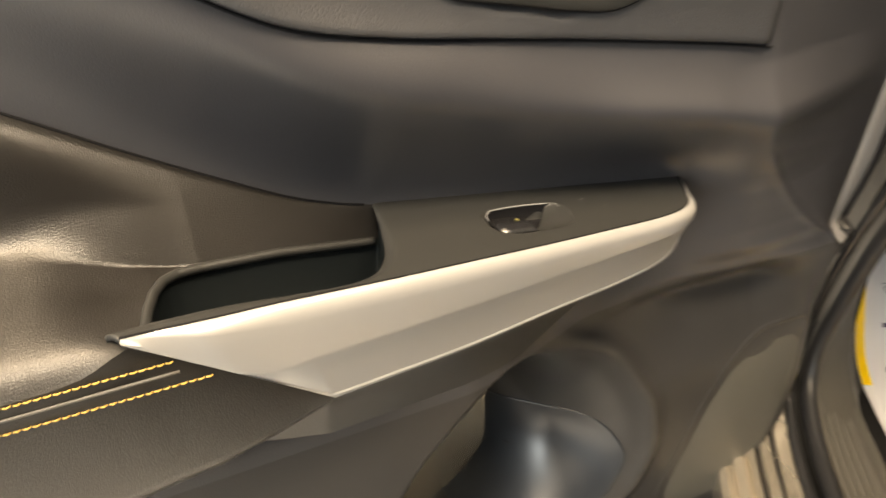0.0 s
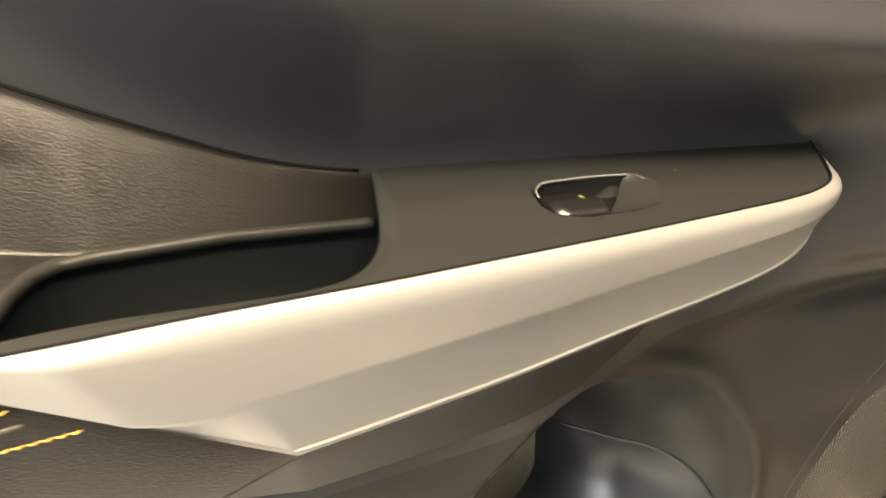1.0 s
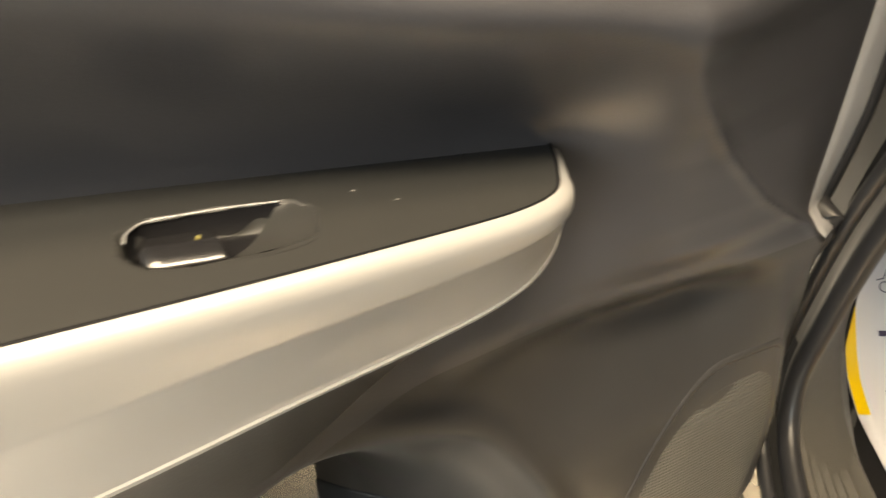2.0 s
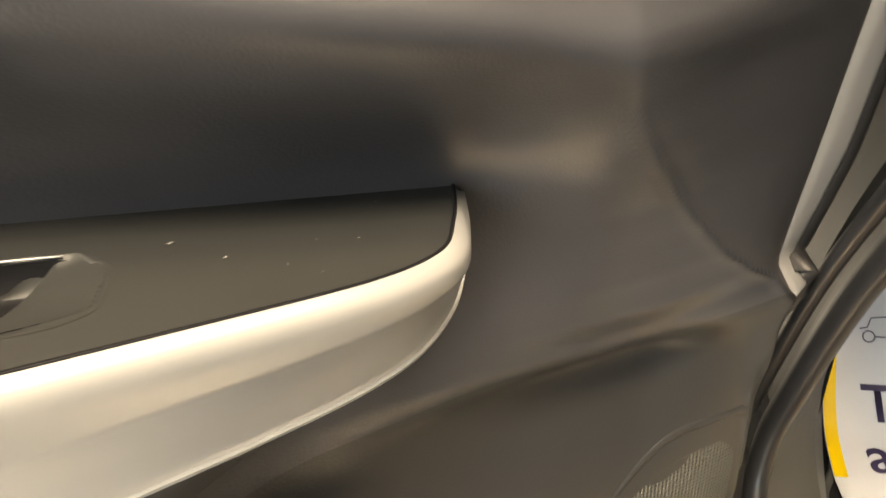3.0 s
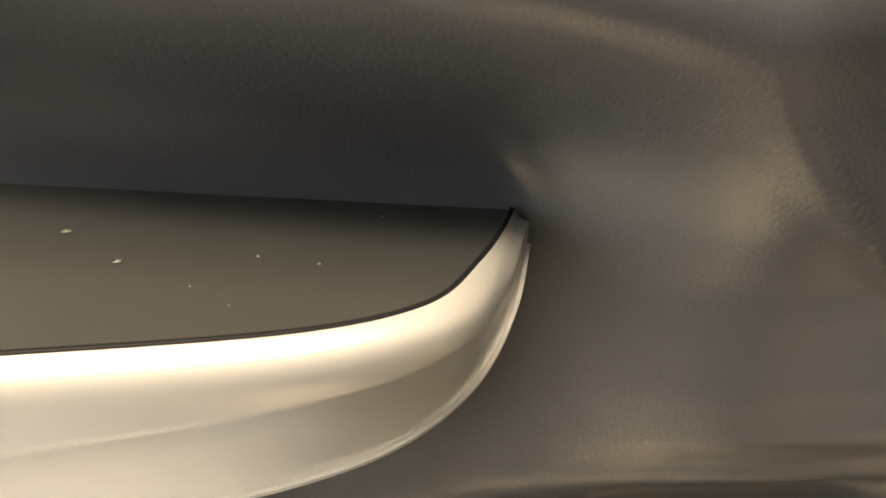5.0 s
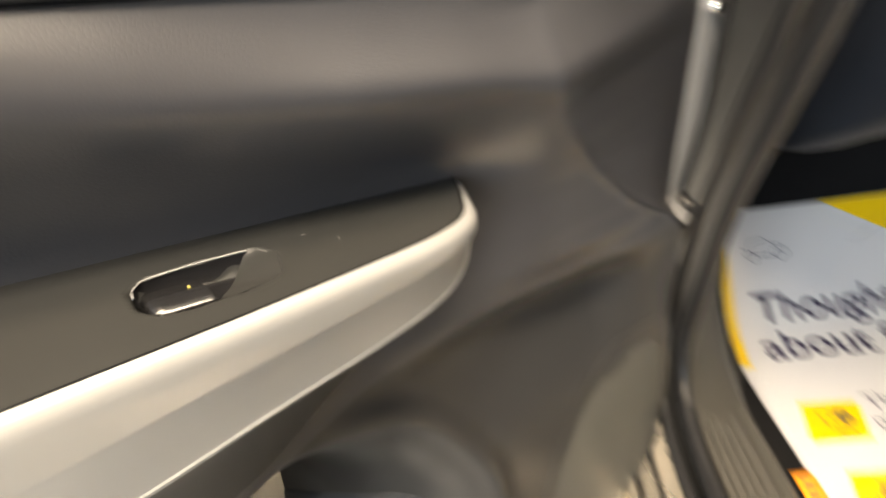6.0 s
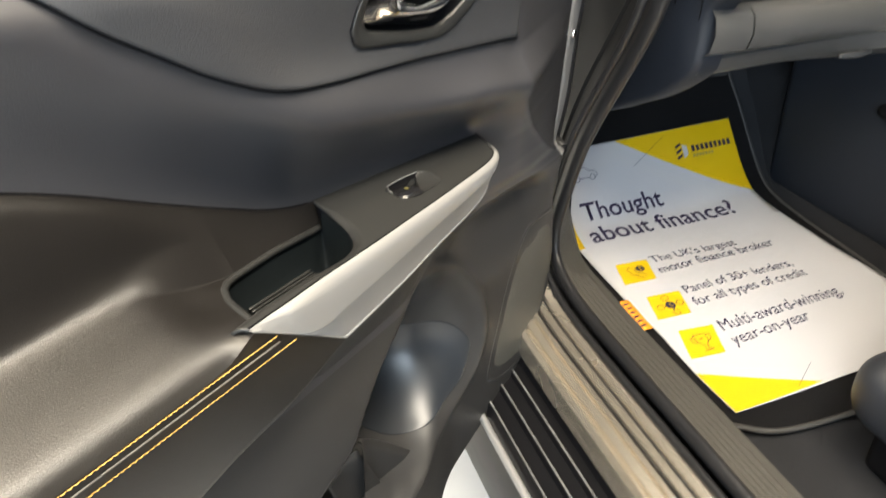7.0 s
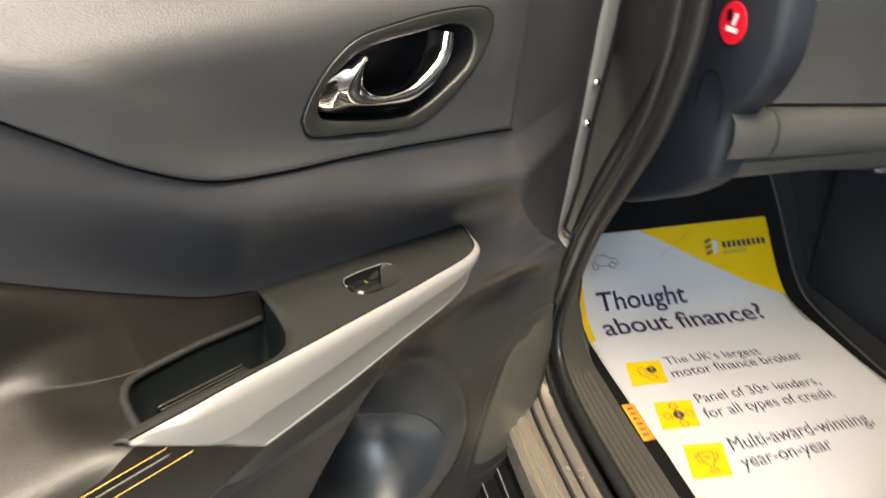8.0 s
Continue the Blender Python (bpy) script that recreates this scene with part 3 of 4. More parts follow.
    rise_y = [-0.0522, -0.0520, -0.0512, -0.0495, -0.0470, -0.0440, -0.0410, -0.0385, -0.0340, -0.0270, -0.0240]
    rise_h = [-0.0090, -0.0040, -0.0018, -0.0004, 0.0006, 0.0010, 0.0007, -0.0006, -0.0026, -0.0048, -0.0058]
    verts = []
    for x in xs:
        end = min(1.0, (x - xs[0]) / 0.006, (xs[-1] - x) / 0.0022)
        near, far = -0.0522 + 0.0042 * (1 - min(1.0, (x - xs[0]) / 0.008)) ** 2, -0.0245
        for w in ys:
            y = near + (far - near) * w
            h = float(np.interp(-0.0522 + 0.0277 * w, rise_y, rise_h)) - 0.007 * (1 - math.sqrt(max(0.0, 1 - (1 - end) ** 2)))
            verts.append((x, y, rest_z(x, y) + h))
    solid(link_mesh("window_switch", verts, grid_faces(len(xs), len(ys)), "gloss", door, "glossy black window switch button"), 0.002)
    mark = [(0.0912, -0.0375), (0.0924, -0.0375), (0.0932, -0.0318), (0.0921, -0.0318)]
    vs = [(x, y, rest_z(x, y) + float(np.interp(y, rise_y, rise_h)) + 0.0004) for x, y in mark]
    vs += [(x, y, z - 0.001) for x, y, z in vs]
    m = link_mesh("window_mark", vs, [(0, 1, 2, 3), (4, 5, 6, 7), (0, 1, 5, 4), (1, 2, 6, 5), (2, 3, 7, 6), (3, 0, 4, 7)], "inkgrey", None, "pale symbol mark", False)
    m.parent = door
    # pit floor and walls
    c = closed_curve(SWITCH, 60)
    mid = c.mean(0)
    vs = []
    for q, deep in ((1.0, 0.0008), (0.995, 0.0114), (0.7, 0.0118), (0.4, 0.0118), (0.05, 0.0118)):
        vs += [(*(mid + (p - mid) * q), rest_z(*(mid + (p - mid) * q)) - deep) for p in c]
    link_mesh("switch_well", vs, grid_faces(5, 60, True), "black", door, "black bottom of the switch pit")
    # finger ramp that rises to the armrest top beside the button
    outer = curve_through([(0.1262, -0.0203), (0.1338, -0.0230), (0.1370, -0.0308), (0.1354, -0.0410), (0.1310, -0.0494), (0.1195, -0.0544), (0.1030, -0.0557)], 40)
    inner = curve_through([(0.1225, -0.0219), (0.1185, -0.0262), (0.1140, -0.0316), (0.1085, -0.0380), (0.1035, -0.0435), (0.1010, -0.0480), (0.1005, -0.0525)], 40)
    vs = []
    for k, (a, b) in enumerate(zip(outer, inner)):
        u = k / 39
        low = 0.0062 * math.sin(math.pi * min(1.0, 0.12 + 0.80 * u)) ** 0.8
        for w in np.linspace(0, 1, 14):
            p = a + (b - a) * w
            vs.append((p[0], p[1], rest_z(*p) + 0.00012 - low * w ** 1.3))
        vs.append((b[0] - 0.0004, b[1], rest_z(*b) - 0.0120))
    sharp(link_mesh("finger_ramp", vs, grid_faces(40, 15), "switch_panel", door, "smooth ramp beside the window switch"), 40)
    # pale tube stands for the highlight along the pit's rear edge
    rim = curve_through([(0.0690, -0.036), (0.0700, -0.0310), (0.0735, -0.0265), (0.079, -0.0236), (0.103, -0.0214), (0.120, -0.0214), (0.1255, -0.0216)], 50)
    v, f = tube([(x, y, rest_z(x, y) + 0.0002) for x, y in rim], 0.0004, 0, 6)
    link_mesh("pit_edge_glint", v, f, "strip", door, "thin pale line painted for the glint on the pit's edge")


window_switch()


# --- inside handle
def inside_handle():
    outer = [(0.0360, 1.2185), (0.0440, 1.2370), (0.0620, 1.2590), (0.0880, 1.2730), (0.1320, 1.2780), (0.1820, 1.2800), (0.2320, 1.2770), (0.2500, 1.2660), (0.2470, 1.2490), (0.2280, 1.2230),
             (0.1980, 1.1990), (0.1640, 1.1840), (0.1260, 1.1870), (0.0920, 1.1935), (0.0550, 1.2000), (0.0410, 1.2055)]
    inner = [(0.0520, 1.2230), (0.0580, 1.2400), (0.0740, 1.2530), (0.0980, 1.2630), (0.1560, 1.2665), (0.1970, 1.2672), (0.2210, 1.2600), (0.2284, 1.2475), (0.2218, 1.2283), (0.1940, 1.2100),
             (0.1650, 1.1970), (0.1410, 1.1945), (0.0940, 1.2030), (0.0600, 1.2120)]
    a, b = closed_curve(outer, 90), closed_curve(inner, 90)

    def skin(x, z):
        zs = float(np.interp(x, SEAM_X, SEAM_Z))
        return float(card_y(x, z)) - 0.006 - 0.008 * math.sin(math.pi * min(1, max(0, (z - zs) / (1.34 - zs)) * 0.55))

    def mix(p, q, w):
        return p + (q - p) * w
    rows = []
    for w, lift in ((0.0, 0.004), (0.0, -0.0010), (0.03, -0.0020), (0.10, -0.0024), (0.55, -0.0016), (0.85, -0.0004), (0.97, 0.0008), (1.0, 0.0030)):
        rows.append([(mix(p, q, w)[0], skin(*mix(p, q, w)) + lift, mix(p, q, w)[1]) for p, q in zip(a, b)])
    c = b.mean(0)
    for w, deep in ((0.01, 0.010), (0.06, 0.026), (0.30, 0.036), (0.7, 0.038)):
        rows.append([(mix(q, c, w)[0], skin(*q) * (1 - w) + skin(*c) * w + deep, mix(q, c, w)[1]) for q in b])
    link_mesh("handle_bezel", [p for r in rows[:8] for p in r], grid_faces(8, 90, True), "switch_panel", door, "dark grey oval bezel round the inside handle")
    faces = grid_faces(5, 90, True) + [tuple(range(4 * 90, 5 * 90))]
    link_mesh("handle_well", [p for r in rows[7:] for p in r], faces, "black", door, "black well behind the handle")
    g = [(p[0], skin(*p) - 0.0004, p[1]) for p in closed_curve(outer, 90)]
    g.append(g[0])
    v, f = tube(g, 0.0013, 0, 6, 1.0, (0, 1, 0))
    link_mesh("bezel_gap", v, f, "black", door)
    # lever: a broad chrome scoop, folded along its middle
    opening = curve_through([(0.0976, 1.2570), (0.0970, 1.2434), (0.0988, 1.2330), (0.1075, 1.2254), (0.1200, 1.2215), (0.1337, 1.2212), (0.1480, 1.2230), (0.1601, 1.2280), (0.1745, 1.2372), (0.1829, 1.2461), (0.1874, 1.2620)], 90)
    rim = curve_through([(0.0899, 1.2580), (0.0740, 1.2490), (0.0606, 1.2394), (0.0545, 1.2270), (0.0600, 1.2175), (0.0751, 1.2125), (0.1045, 1.2055), (0.1446, 1.1973), (0.1690, 1.2036), (0.1855, 1.2143), (0.1961, 1.2267), (0.2056, 1.2430), (0.2047, 1.2590)], 90)
    verts = []
    prof = [(-0.02, 0.016), (0.0, 0.004), (0.04, -0.0010), (0.12, -0.0042), (0.28, -0.0062), (0.42, -0.0064), (0.50, -0.0050), (0.62, -0.0012), (0.78, 0.0022), (0.92, 0.0040), (1.0, 0.0060), (1.0, 0.018)]
    for i, (p, q) in enumerate(zip(opening, rim)):
        arch = math.sin(math.pi * i / 89)
        for w, lift in prof:
            m = mix(p, q, w)
            verts.append((m[0], skin(*m) + lift + 0.004 - 0.003 * arch, m[1]))
    link_mesh("lever", verts, grid_faces(90, len(prof)), "chrome", door, "broad chrome inside door lever")


inside_handle()


# --- speaker
def speaker_grille():
    out = [(0.470, 0.838), (0.440, 0.838), (0.405, 0.832), (0.366, 0.806), (0.334, 0.755), (0.312, 0.705), (0.290, 0.655), (0.285, 0.622), (0.320, 0.600), (0.375, 0.594),
           (0.425, 0.612), (0.462, 0.662), (0.484, 0.720), (0.492, 0.780), (0.488, 0.820)]
    c = closed_curve(out, 100)
    mid = c.mean(0)
    verts, rows = [], []
    for s, lift in ((1.0, 0.003), (1.0, 0.0004), (0.985, -0.0005), (0.965, -0.0008), (0.945, -0.0002), (0.935, 0.0014), (0.8, 0.0), (0.6, -0.001), (0.35, -0.0015), (0.1, -0.002)):
        for x, z in c:
            px, pz = mid[0] + (x - mid[0]) * s, mid[1] + (z - mid[1]) * s
            verts.append((px, float(card_y(px, pz)) + lift, pz))
    link_mesh("speaker_frame", verts[:600], grid_faces(6, 100, True), "lower", door, "rounded rim of the door speaker")
    g = link_mesh("speaker_grille", verts[500:], grid_faces(5, 100, True) + [tuple(range(400, 500))], "grille", None, "fine perforated speaker grille")
    g.parent = door


def grille_material():
    m = material("perforated_grille", (0.055, 0.054, 0.048), 0.5)
    n, link = m.node_tree.nodes, m.node_tree.links
    co = n["Texture Coordinate"]
    vor = n.new("ShaderNodeTexVoronoi")
    vor.inputs["Scale"].default_value, vor.inputs["Randomness"].default_value = 330, 0.0
    link.new(co.outputs["Object"], vor.inputs["Vector"])
    bump = n.new("ShaderNodeBump")
    bump.inputs["Strength"].default_value, bump.inputs["Distance"].default_value = 1.0, 0.002
    link.new(vor.outputs["Distance"], bump.inputs["Height"])
    link.new(bump.outputs[0], n["Principled BSDF"].inputs["Normal"])
    return m


MAT["grille"] = grille_material()
speaker_grille()


# --- pocket: lining with its parting line and the bin wall
def pocket_parts():
    poly = [(0.14, 0.778), (0.190, 0.777), (0.223, 0.768), (0.244, 0.742), (0.2475, 0.716), (0.222, 0.684), (0.168, 0.667), (0.12, 0.660), (0.085, 0.660), (0.07, 0.69), (0.072, 0.745), (0.095, 0.774)]
    c = closed_curve(poly, 90)
    mid = c.mean(0)
    verts = []
    rings = [(1.0, 0.003), (1.0, -0.0012)] + [(w, -0.002) for w in np.linspace(0.99, 0.02, 40)]
    for s, lift in rings:
        for x, z in c:
            px, pz = mid[0] + (x - mid[0]) * s, mid[1] + (z - mid[1]) * s
            verts.append((px, float(card_y(px, pz)) + lift, pz))
    link_mesh("pocket_lining", verts, grid_faces(len(rings), 90, True), "pocket", door, "smooth glossy blue-grey lining of the door pocket")
    top = curve_through([(0.000, -0.012, 0.762), (0.016, 0.002, 0.744), (0.053, 0.002, 0.705), (0.092, 0.000, 0.655), (0.11, 0.0, 0.63)], 40)
    verts = []
    for p in top:
        for dx, dy, dz in ((-0.002, 0.030, -0.02), (-0.0015, 0.003, 0.0), (0, 0.0005, 0.002), (0.0015, -0.002, 0.0), (0.001, -0.003, -0.02), (0, 0.004, -0.10)):
            verts.append((p[0] + dx, p[1] + dy, p[2] + dz))
    link_mesh("pocket_divider", verts, grid_faces(len(top), 6), "lower", door, "thin divider across the door pocket")
    verts = []
    for u in np.linspace(0, 1, 12):
        for w in np.linspace(0, 1, 8):
            a = np.array((-0.052, -0.004, 0.738)) * (1 - u) + np.array((0.000, -0.006, 0.748)) * u
            b = np.array((-0.020, 0.004, 0.630)) * (1 - u) + np.array((0.045, 0.004, 0.630)) * u
            verts.append(a + (b - a) * w + np.array((0, 0.006 * math.sin(math.pi * u), 0)))
    solid(link_mesh("pocket_plate", verts, grid_faces(12, 8), "lower", door, "dark plate at the bottom of the pocket"), 0.003)


pocket_parts()


# --- door edge: painted flange, seal, outer skin
def door_edge():
    zs = np.concatenate([np.linspace(0.50, 0.66, 90), np.linspace(0.662, 1.39, 110)])
    rim = np.array([(np.interp(z, EDGE_Z, EDGE_X), float(card_y(np.interp(z, EDGE_Z, EDGE_X), z)), z) for z in zs])
    tan = np.gradient(rim, axis=0)
    tan /= np.linalg.norm(tan, axis=1)[:, None]
    out = np.cross(tan, np.array([0, -1, 0]))
    out /= np.linalg.norm(out, axis=1)[:, None]
    out *= np.sign(out[:, :1] - out[:, 2:3] + 1e-9)
    verts = []
    for p, o in zip(rim, out):
        w = float(np.interp(p[2], FLANGE_Z, FLANGE_W))
        for a, b in ((-0.003, 0.004), (0.0, 0.0015), (w * 0.5, 0.004), (w - 0.004, 0.006), (w, 0.007), (w + 0.004, 0.010), (w + 0.006, 0.016), (w + 0.006, 0.11), (-0.03, 0.14)):
            verts.append(p + o * a + np.array([0, b, 0]))
    solid(link_mesh("door_flange", verts, grid_faces(len(rim), 9), "strip", door, "grey painted edge of the door shell"), 0.0015)
    ww = np.interp(rim[:, 2], FLANGE_Z, FLANGE_W)
    line = rim + out * (ww[:, None] + 0.008) + np.array([0, 0.016, 0])
    v, f = tube(line[rim[:, 2] > 0.86], [0.006] + [0.010] * 12, 0, 12)
    link_mesh("door_seal", v, f, "seal", door, "black rubber seal round the door edge")
    for zz in (1.085, 1.135):
        k = int(np.argmin(np.abs(rim[:, 2] - zz)))
        p = rim[k] + out[k] * ww[k] * 0.55 + np.array([0, 0.003, 0])
        v, f = tube([p, p + np.array([0, -0.004, 0]), p + np.array([0, -0.005, 0])], [0.006, 0.0055, 0.003], 0, 10)
        link_mesh("flange_screw", v, f, "chrome", door, "small screw in the door edge")
    skin = [(-0.76, 0.11, 0.42), (0.10, 0.11, 0.42), (0.52, 0.12, 0.62), (0.54, 0.12, 0.9), (0.58, 0.12, 1.2), (0.59, 0.11, 1.29), (-0.76, 0.09, 1.29)]
    verts = [(x, y, z) for x, y, z in skin] + [(x, y + 0.03, z) for x, y, z in skin]
    k = len(skin)
    faces = [tuple(range(k)), tuple(range(k, 2 * k))] + [(i, (i + 1) % k, (i + 1) % k + k, i + k) for i in range(k)]
    link_mesh("door_skin", verts, faces, "paint", door, "bronze grey painted outer door skin", False)


door_edge()

# ---------------------------------------------------------------- the car body round the foot well
body = car_thing
PATH_FZ = [(-1.6, 0.655, 0.420), (-0.6, 0.655, 0.420), (-0.1, 0.655, 0.420), (0.16, 0.655, 0.420), (0.27, 0.662, 0.423), (0.335, 0.690, 0.428), (0.355, 0.745, 0.434), (0.345, 0.81, 0.442),
           (0.318, 0.90, 0.450), (0.290, 0.965, 0.457), (0.250, 1.03, 0.460), (0.184, 1.131, 0.460), (0.156, 1.202, 0.460), (0.146, 1.26, 0.460), (0.13, 1.45, 0.46)]


def sweep(section, name, mat, label="", lo=0.0, hi=1.0, count=200, smooth=True):
    """Sweep a section (outward, inward of the opening) along the door opening."""
    line = curve_through(PATH_FZ, count)[int(lo * count):int(hi * count)]
    tan = np.gradient(line[:, :2], axis=0)
    tan /= np.linalg.norm(tan, axis=1)[:, None]
    nrm = np.column_stack([-tan[:, 1], tan[:, 0]])
    verts = []
    for p, q in zip(line, nrm):
        for o, h in section:
            verts.append((p[2] - o, p[0] + q[0] * h, p[1] + q[1] * h))
    return sharp(link_mesh(name, car(verts), grid_faces(len(line), len(section)), mat, body, label, smooth), 40)


ring = [(0.009 * math.cos(a) + 0.0, 0.012 + 0.012 * math.sin(a)) for a in np.linspace(-0.6, math.pi + 0.6, 14)]
sweep(ring, "opening_seal", "seal", "black rubber seal round the door opening")
ring2 = [(0.020 + 0.006 * math.cos(a), 0.004 + 0.006 * math.sin(a)) for a in np.linspace(-0.6, math.pi + 0.6, 10)]
sweep(ring2, "seal_lip", "seal")
sweep([(0.016, 0.002), (0.020, 0.0), (0.040, 0.001), (0.042, -0.005), (0.045, -0.005), (0.047, 0.0), (0.058, 0.0), (0.060, -0.007), (0.064, -0.007), (0.066, -0.001), (0.073, -0.001), (0.075, -0.006), (0.078, -0.006),
       (0.080, -0.002), (0.090, -0.004), (0.092, -0.010), (0.096, -0.010), (0.099, -0.006), (0.106, -0.012), (0.108, -0.05)],
      "door_sill", "paint", "bronze painted door sill with pressed ridges", 0.0, 0.725)
# dark strips added in two grooves, their dark bands given by colour
for groove in (0.0435, 0.062):
    sweep([(groove - 0.0016, -0.006), (groove - 0.001, -0.0025), (groove + 0.001, -0.0025), (groove + 0.0016, -0.006)], "groove_shade", "seal", "dark strip added for the shade in a groove of the sill", 0.0, 0.725)
# pillar has a near-black finish of its own, unlike the bronze sill
sweep([(0.004, 0.006), (-0.004, -0.004), (-0.010, -0.012), (-0.013, -0.030), (-0.018, -0.034), (-0.020, -0.060), (-0.016, -0.064), (-0.020, -0.09), (-0.026, -0.20), (-0.06, -0.24)], "hinge_pillar", "jamb", "dark hinge pillar inside the door opening", 0.72, 1.0)


def scuff_trim():
    """Ribbed plate from the seal to the foot well, running up the front of the opening."""
    a = curve_through([p for p in PATH_FZ if p[1] < 0.93], 160)
    a = np.column_stack([a[:, 2] + 0.007, a[:, 0], a[:, 1]])
    b = curve_through([(0.500, -1.6, 0.652), (0.500, -0.6, 0.652), (0.500, -0.1, 0.652), (0.500, 0.16, 0.652), (0.500, 0.27, 0.656), (0.496, 0.350, 0.670), (0.491, 0.391, 0.72), (0.489, 0.391, 0.80),
                       (0.487, 0.366, 0.91), (0.487, 0.361, 0.925)], 160)
    verts = []
    ribs = [(0.0, 0.004), (0.06, 0.014), (0.14, 0.014), (0.20, 0.009), (0.30, 0.009), (0.34, 0.006), (0.44, 0.006), (0.48, 0.003), (0.58, 0.003), (0.62, 0.0), (0.74, 0.0), (0.78, -0.003), (0.96, -0.004), (1.0, -0.008)]
    for p, q in zip(a, b):
        up = float(step(p[2], 0.67, 0.78))
        lift = np.array([0.0, -0.8 * up, 1.0 - up])
        for w, h in ribs:
            verts.append(p + (q - p) * w + lift * h)
        verts.append(q + np.array([0.016 * (1 - up), 0.02 * up, -0.045 * (1 - up)]))
        verts.append(q + np.array([0.024 - 0.034 * up, 0.10 * up, -0.09 * (1 - up)]))
    sharp(link_mesh("scuff_trim", car(verts), grid_faces(len(a), len(ribs) + 2), "trim", body, "ribbed dark grey scuff plate along the foot well"), 40)


scuff_trim()


def rocker():
    sec = [(0.318, 0.60), (0.312, 0.585), (0.300, 0.583), (0.298, 0.588), (0.292, 0.588), (0.290, 0.580), (0.272, 0.578), (0.270, 0.584), (0.264, 0.584), (0.262, 0.575), (0.244, 0.570), (0.242, 0.576),
           (0.236, 0.575), (0.228, 0.55), (0.226, 0.45), (0.25, 0.30)]
    fs = np.linspace(-1.6, 0.78, 40)
    verts = [(r, f, z) for f in fs for r, z in sec]
    sharp(link_mesh("rocker_cover", car(verts), grid_faces(len(fs), len(sec)), "rocker", body, "glossy black ridged rocker cover"), 30)
    # pale tubes give the glint along each ridge by colour
    for r, z in ((0.295, 0.589), (0.267, 0.585), (0.239, 0.577)):
        v, f = tube([(r, -1.6, z), (r, -0.5, z), (r, 0.77, z)], 0.0009, 12, 6)
        link_mesh("ridge_glint", car(v), f, "strip", body, "thin pale line painted for the glint on a rocker ridge")


rocker()


v, f = tube([(0.221, -1.6, 0.560), (0.221, -0.5, 0.560), (0.221, 0.77, 0.560)], 0.006, 12, 10)
link_mesh("rocker_edge", car(v), f, "silver", body, "bright outer edge of the rocker cover")


def foot_well():
    prof = [(-1.2, 0.545), (-0.08, 0.552), (0.02, 0.556), (0.135, 0.572), (0.19, 0.580), (0.29, 0.586), (0.40, 0.590), (0.47, 0.597), (0.515, 0.613), (0.56, 0.655), (0.63, 0.745), (0.70, 0.83), (0.78, 1.0)]
    line = curve_through([(f, z - 0.006) for f, z in prof], 80)
    rs = np.linspace(0.49, 1.10, 30)
    verts = [(r, f, z) for f, z in line for r in rs]
    link_mesh("foot_well_carpet", car(verts), grid_faces(80, 30), "carpet", body, "black foot well carpet")
    # tunnel side and the kick panel
    verts = []
    for f in np.linspace(-1.0, 0.9, 30):
        for r, z in ((1.03, 0.53), (1.06, 0.60), (1.075, 0.70), (1.09, 0.82), (1.12, 0.86), (1.30, 0.88)):
            verts.append((r, f, z))
    link_mesh("tunnel_side", car(verts), grid_faces(30, 6), "carpet", body, "black carpeted side of the centre tunnel")
    verts = []
    for f in np.linspace(0.40, 0.9, 12):
        for z in np.linspace(0.55, 1.2, 10):
            verts.append((0.492 + 0.02 * (f - 0.34), f, z))
    link_mesh("kick_panel", car(verts), grid_faces(12, 10), "carpet", body, "black kick panel at the side of the foot well")
    bm = box_bm((0.5, 0.75, 0.5), (1.7, 0.95, 1.35))
    for v in bm.verts:
        v.co = Vector(car([v.co])[0])
    part("bulkhead", bm, "carpet", body, "black bulkhead behind the foot well").matrix_parent_inverse = body.matrix_world.inverted()


foot_well()


def cabin_shell():
    """Unseen roof, far side and rear of the cabin, added to darken the foot well."""
    def slab(name, lo, hi, mat, label):
        bm = box_bm(lo, hi, 0.02, 2)
        for q in bm.verts:
            q.co = Vector(car([q.co])[0])
        part(name, bm, mat, body, label).matrix_parent_inverse = body.matrix_world.inverted()
    slab("roof", (0.62, -2.6, 1.74), (1.95, 0.05, 1.80), "paint", "unseen bronze car roof added to shade the cabin")
    slab("far_door", (1.93, -1.4, 0.55), (2.02, 0.7, 1.30), "dash", "dark trim of the far door")
    slab("rear_wall", (0.5, -2.6, 0.45), (2.0, -2.5, 1.74), "dash", "dark rear wall of the cabin")
    slab("floor_pan", (0.30, -2.6, 0.40), (2.0, 0.95, 0.52), "jamb", "dark car floor pan")


cabin_shell()


# --- mat and printed paper
MAT_PROF = [(-0.05, 0.558), (0.02, 0.5595), (0.135, 0.5755), (0.19, 0.5845), (0.29, 0.5905), (0.40, 0.5945), (0.47, 0.6015), (0.515, 0.618), (0.56, 0.660), (0.63, 0.750), (0.665, 0.793), (0.70, 0.84)]
MAT_LINE = curve_through(MAT_PROF, 400)
MAT_LEN = np.concatenate([[0], np.cumsum(np.linalg.norm(np.diff(MAT_LINE, axis=0), axis=1))])


def on_mat(r, s, lift=0.0):
    """A point on the mat: r across the car, s along the mat from its rear."""
    f, z = np.interp(s, MAT_LEN, MAT_LINE[:, 0]), np.interp(s, MAT_LEN, MAT_LINE[:, 1])
    e = 0.004
    f2, z2 = np.interp(s + e, MAT_LEN, MAT_LINE[:, 0]), np.interp(s + e, MAT_LEN, MAT_LINE[:, 1])
    t = np.array([f2 - f, z2 - z])
    t /= np.linalg.norm(t) + 1e-12
    return (r, f - t[1] * lift, z + t[0] * lift)


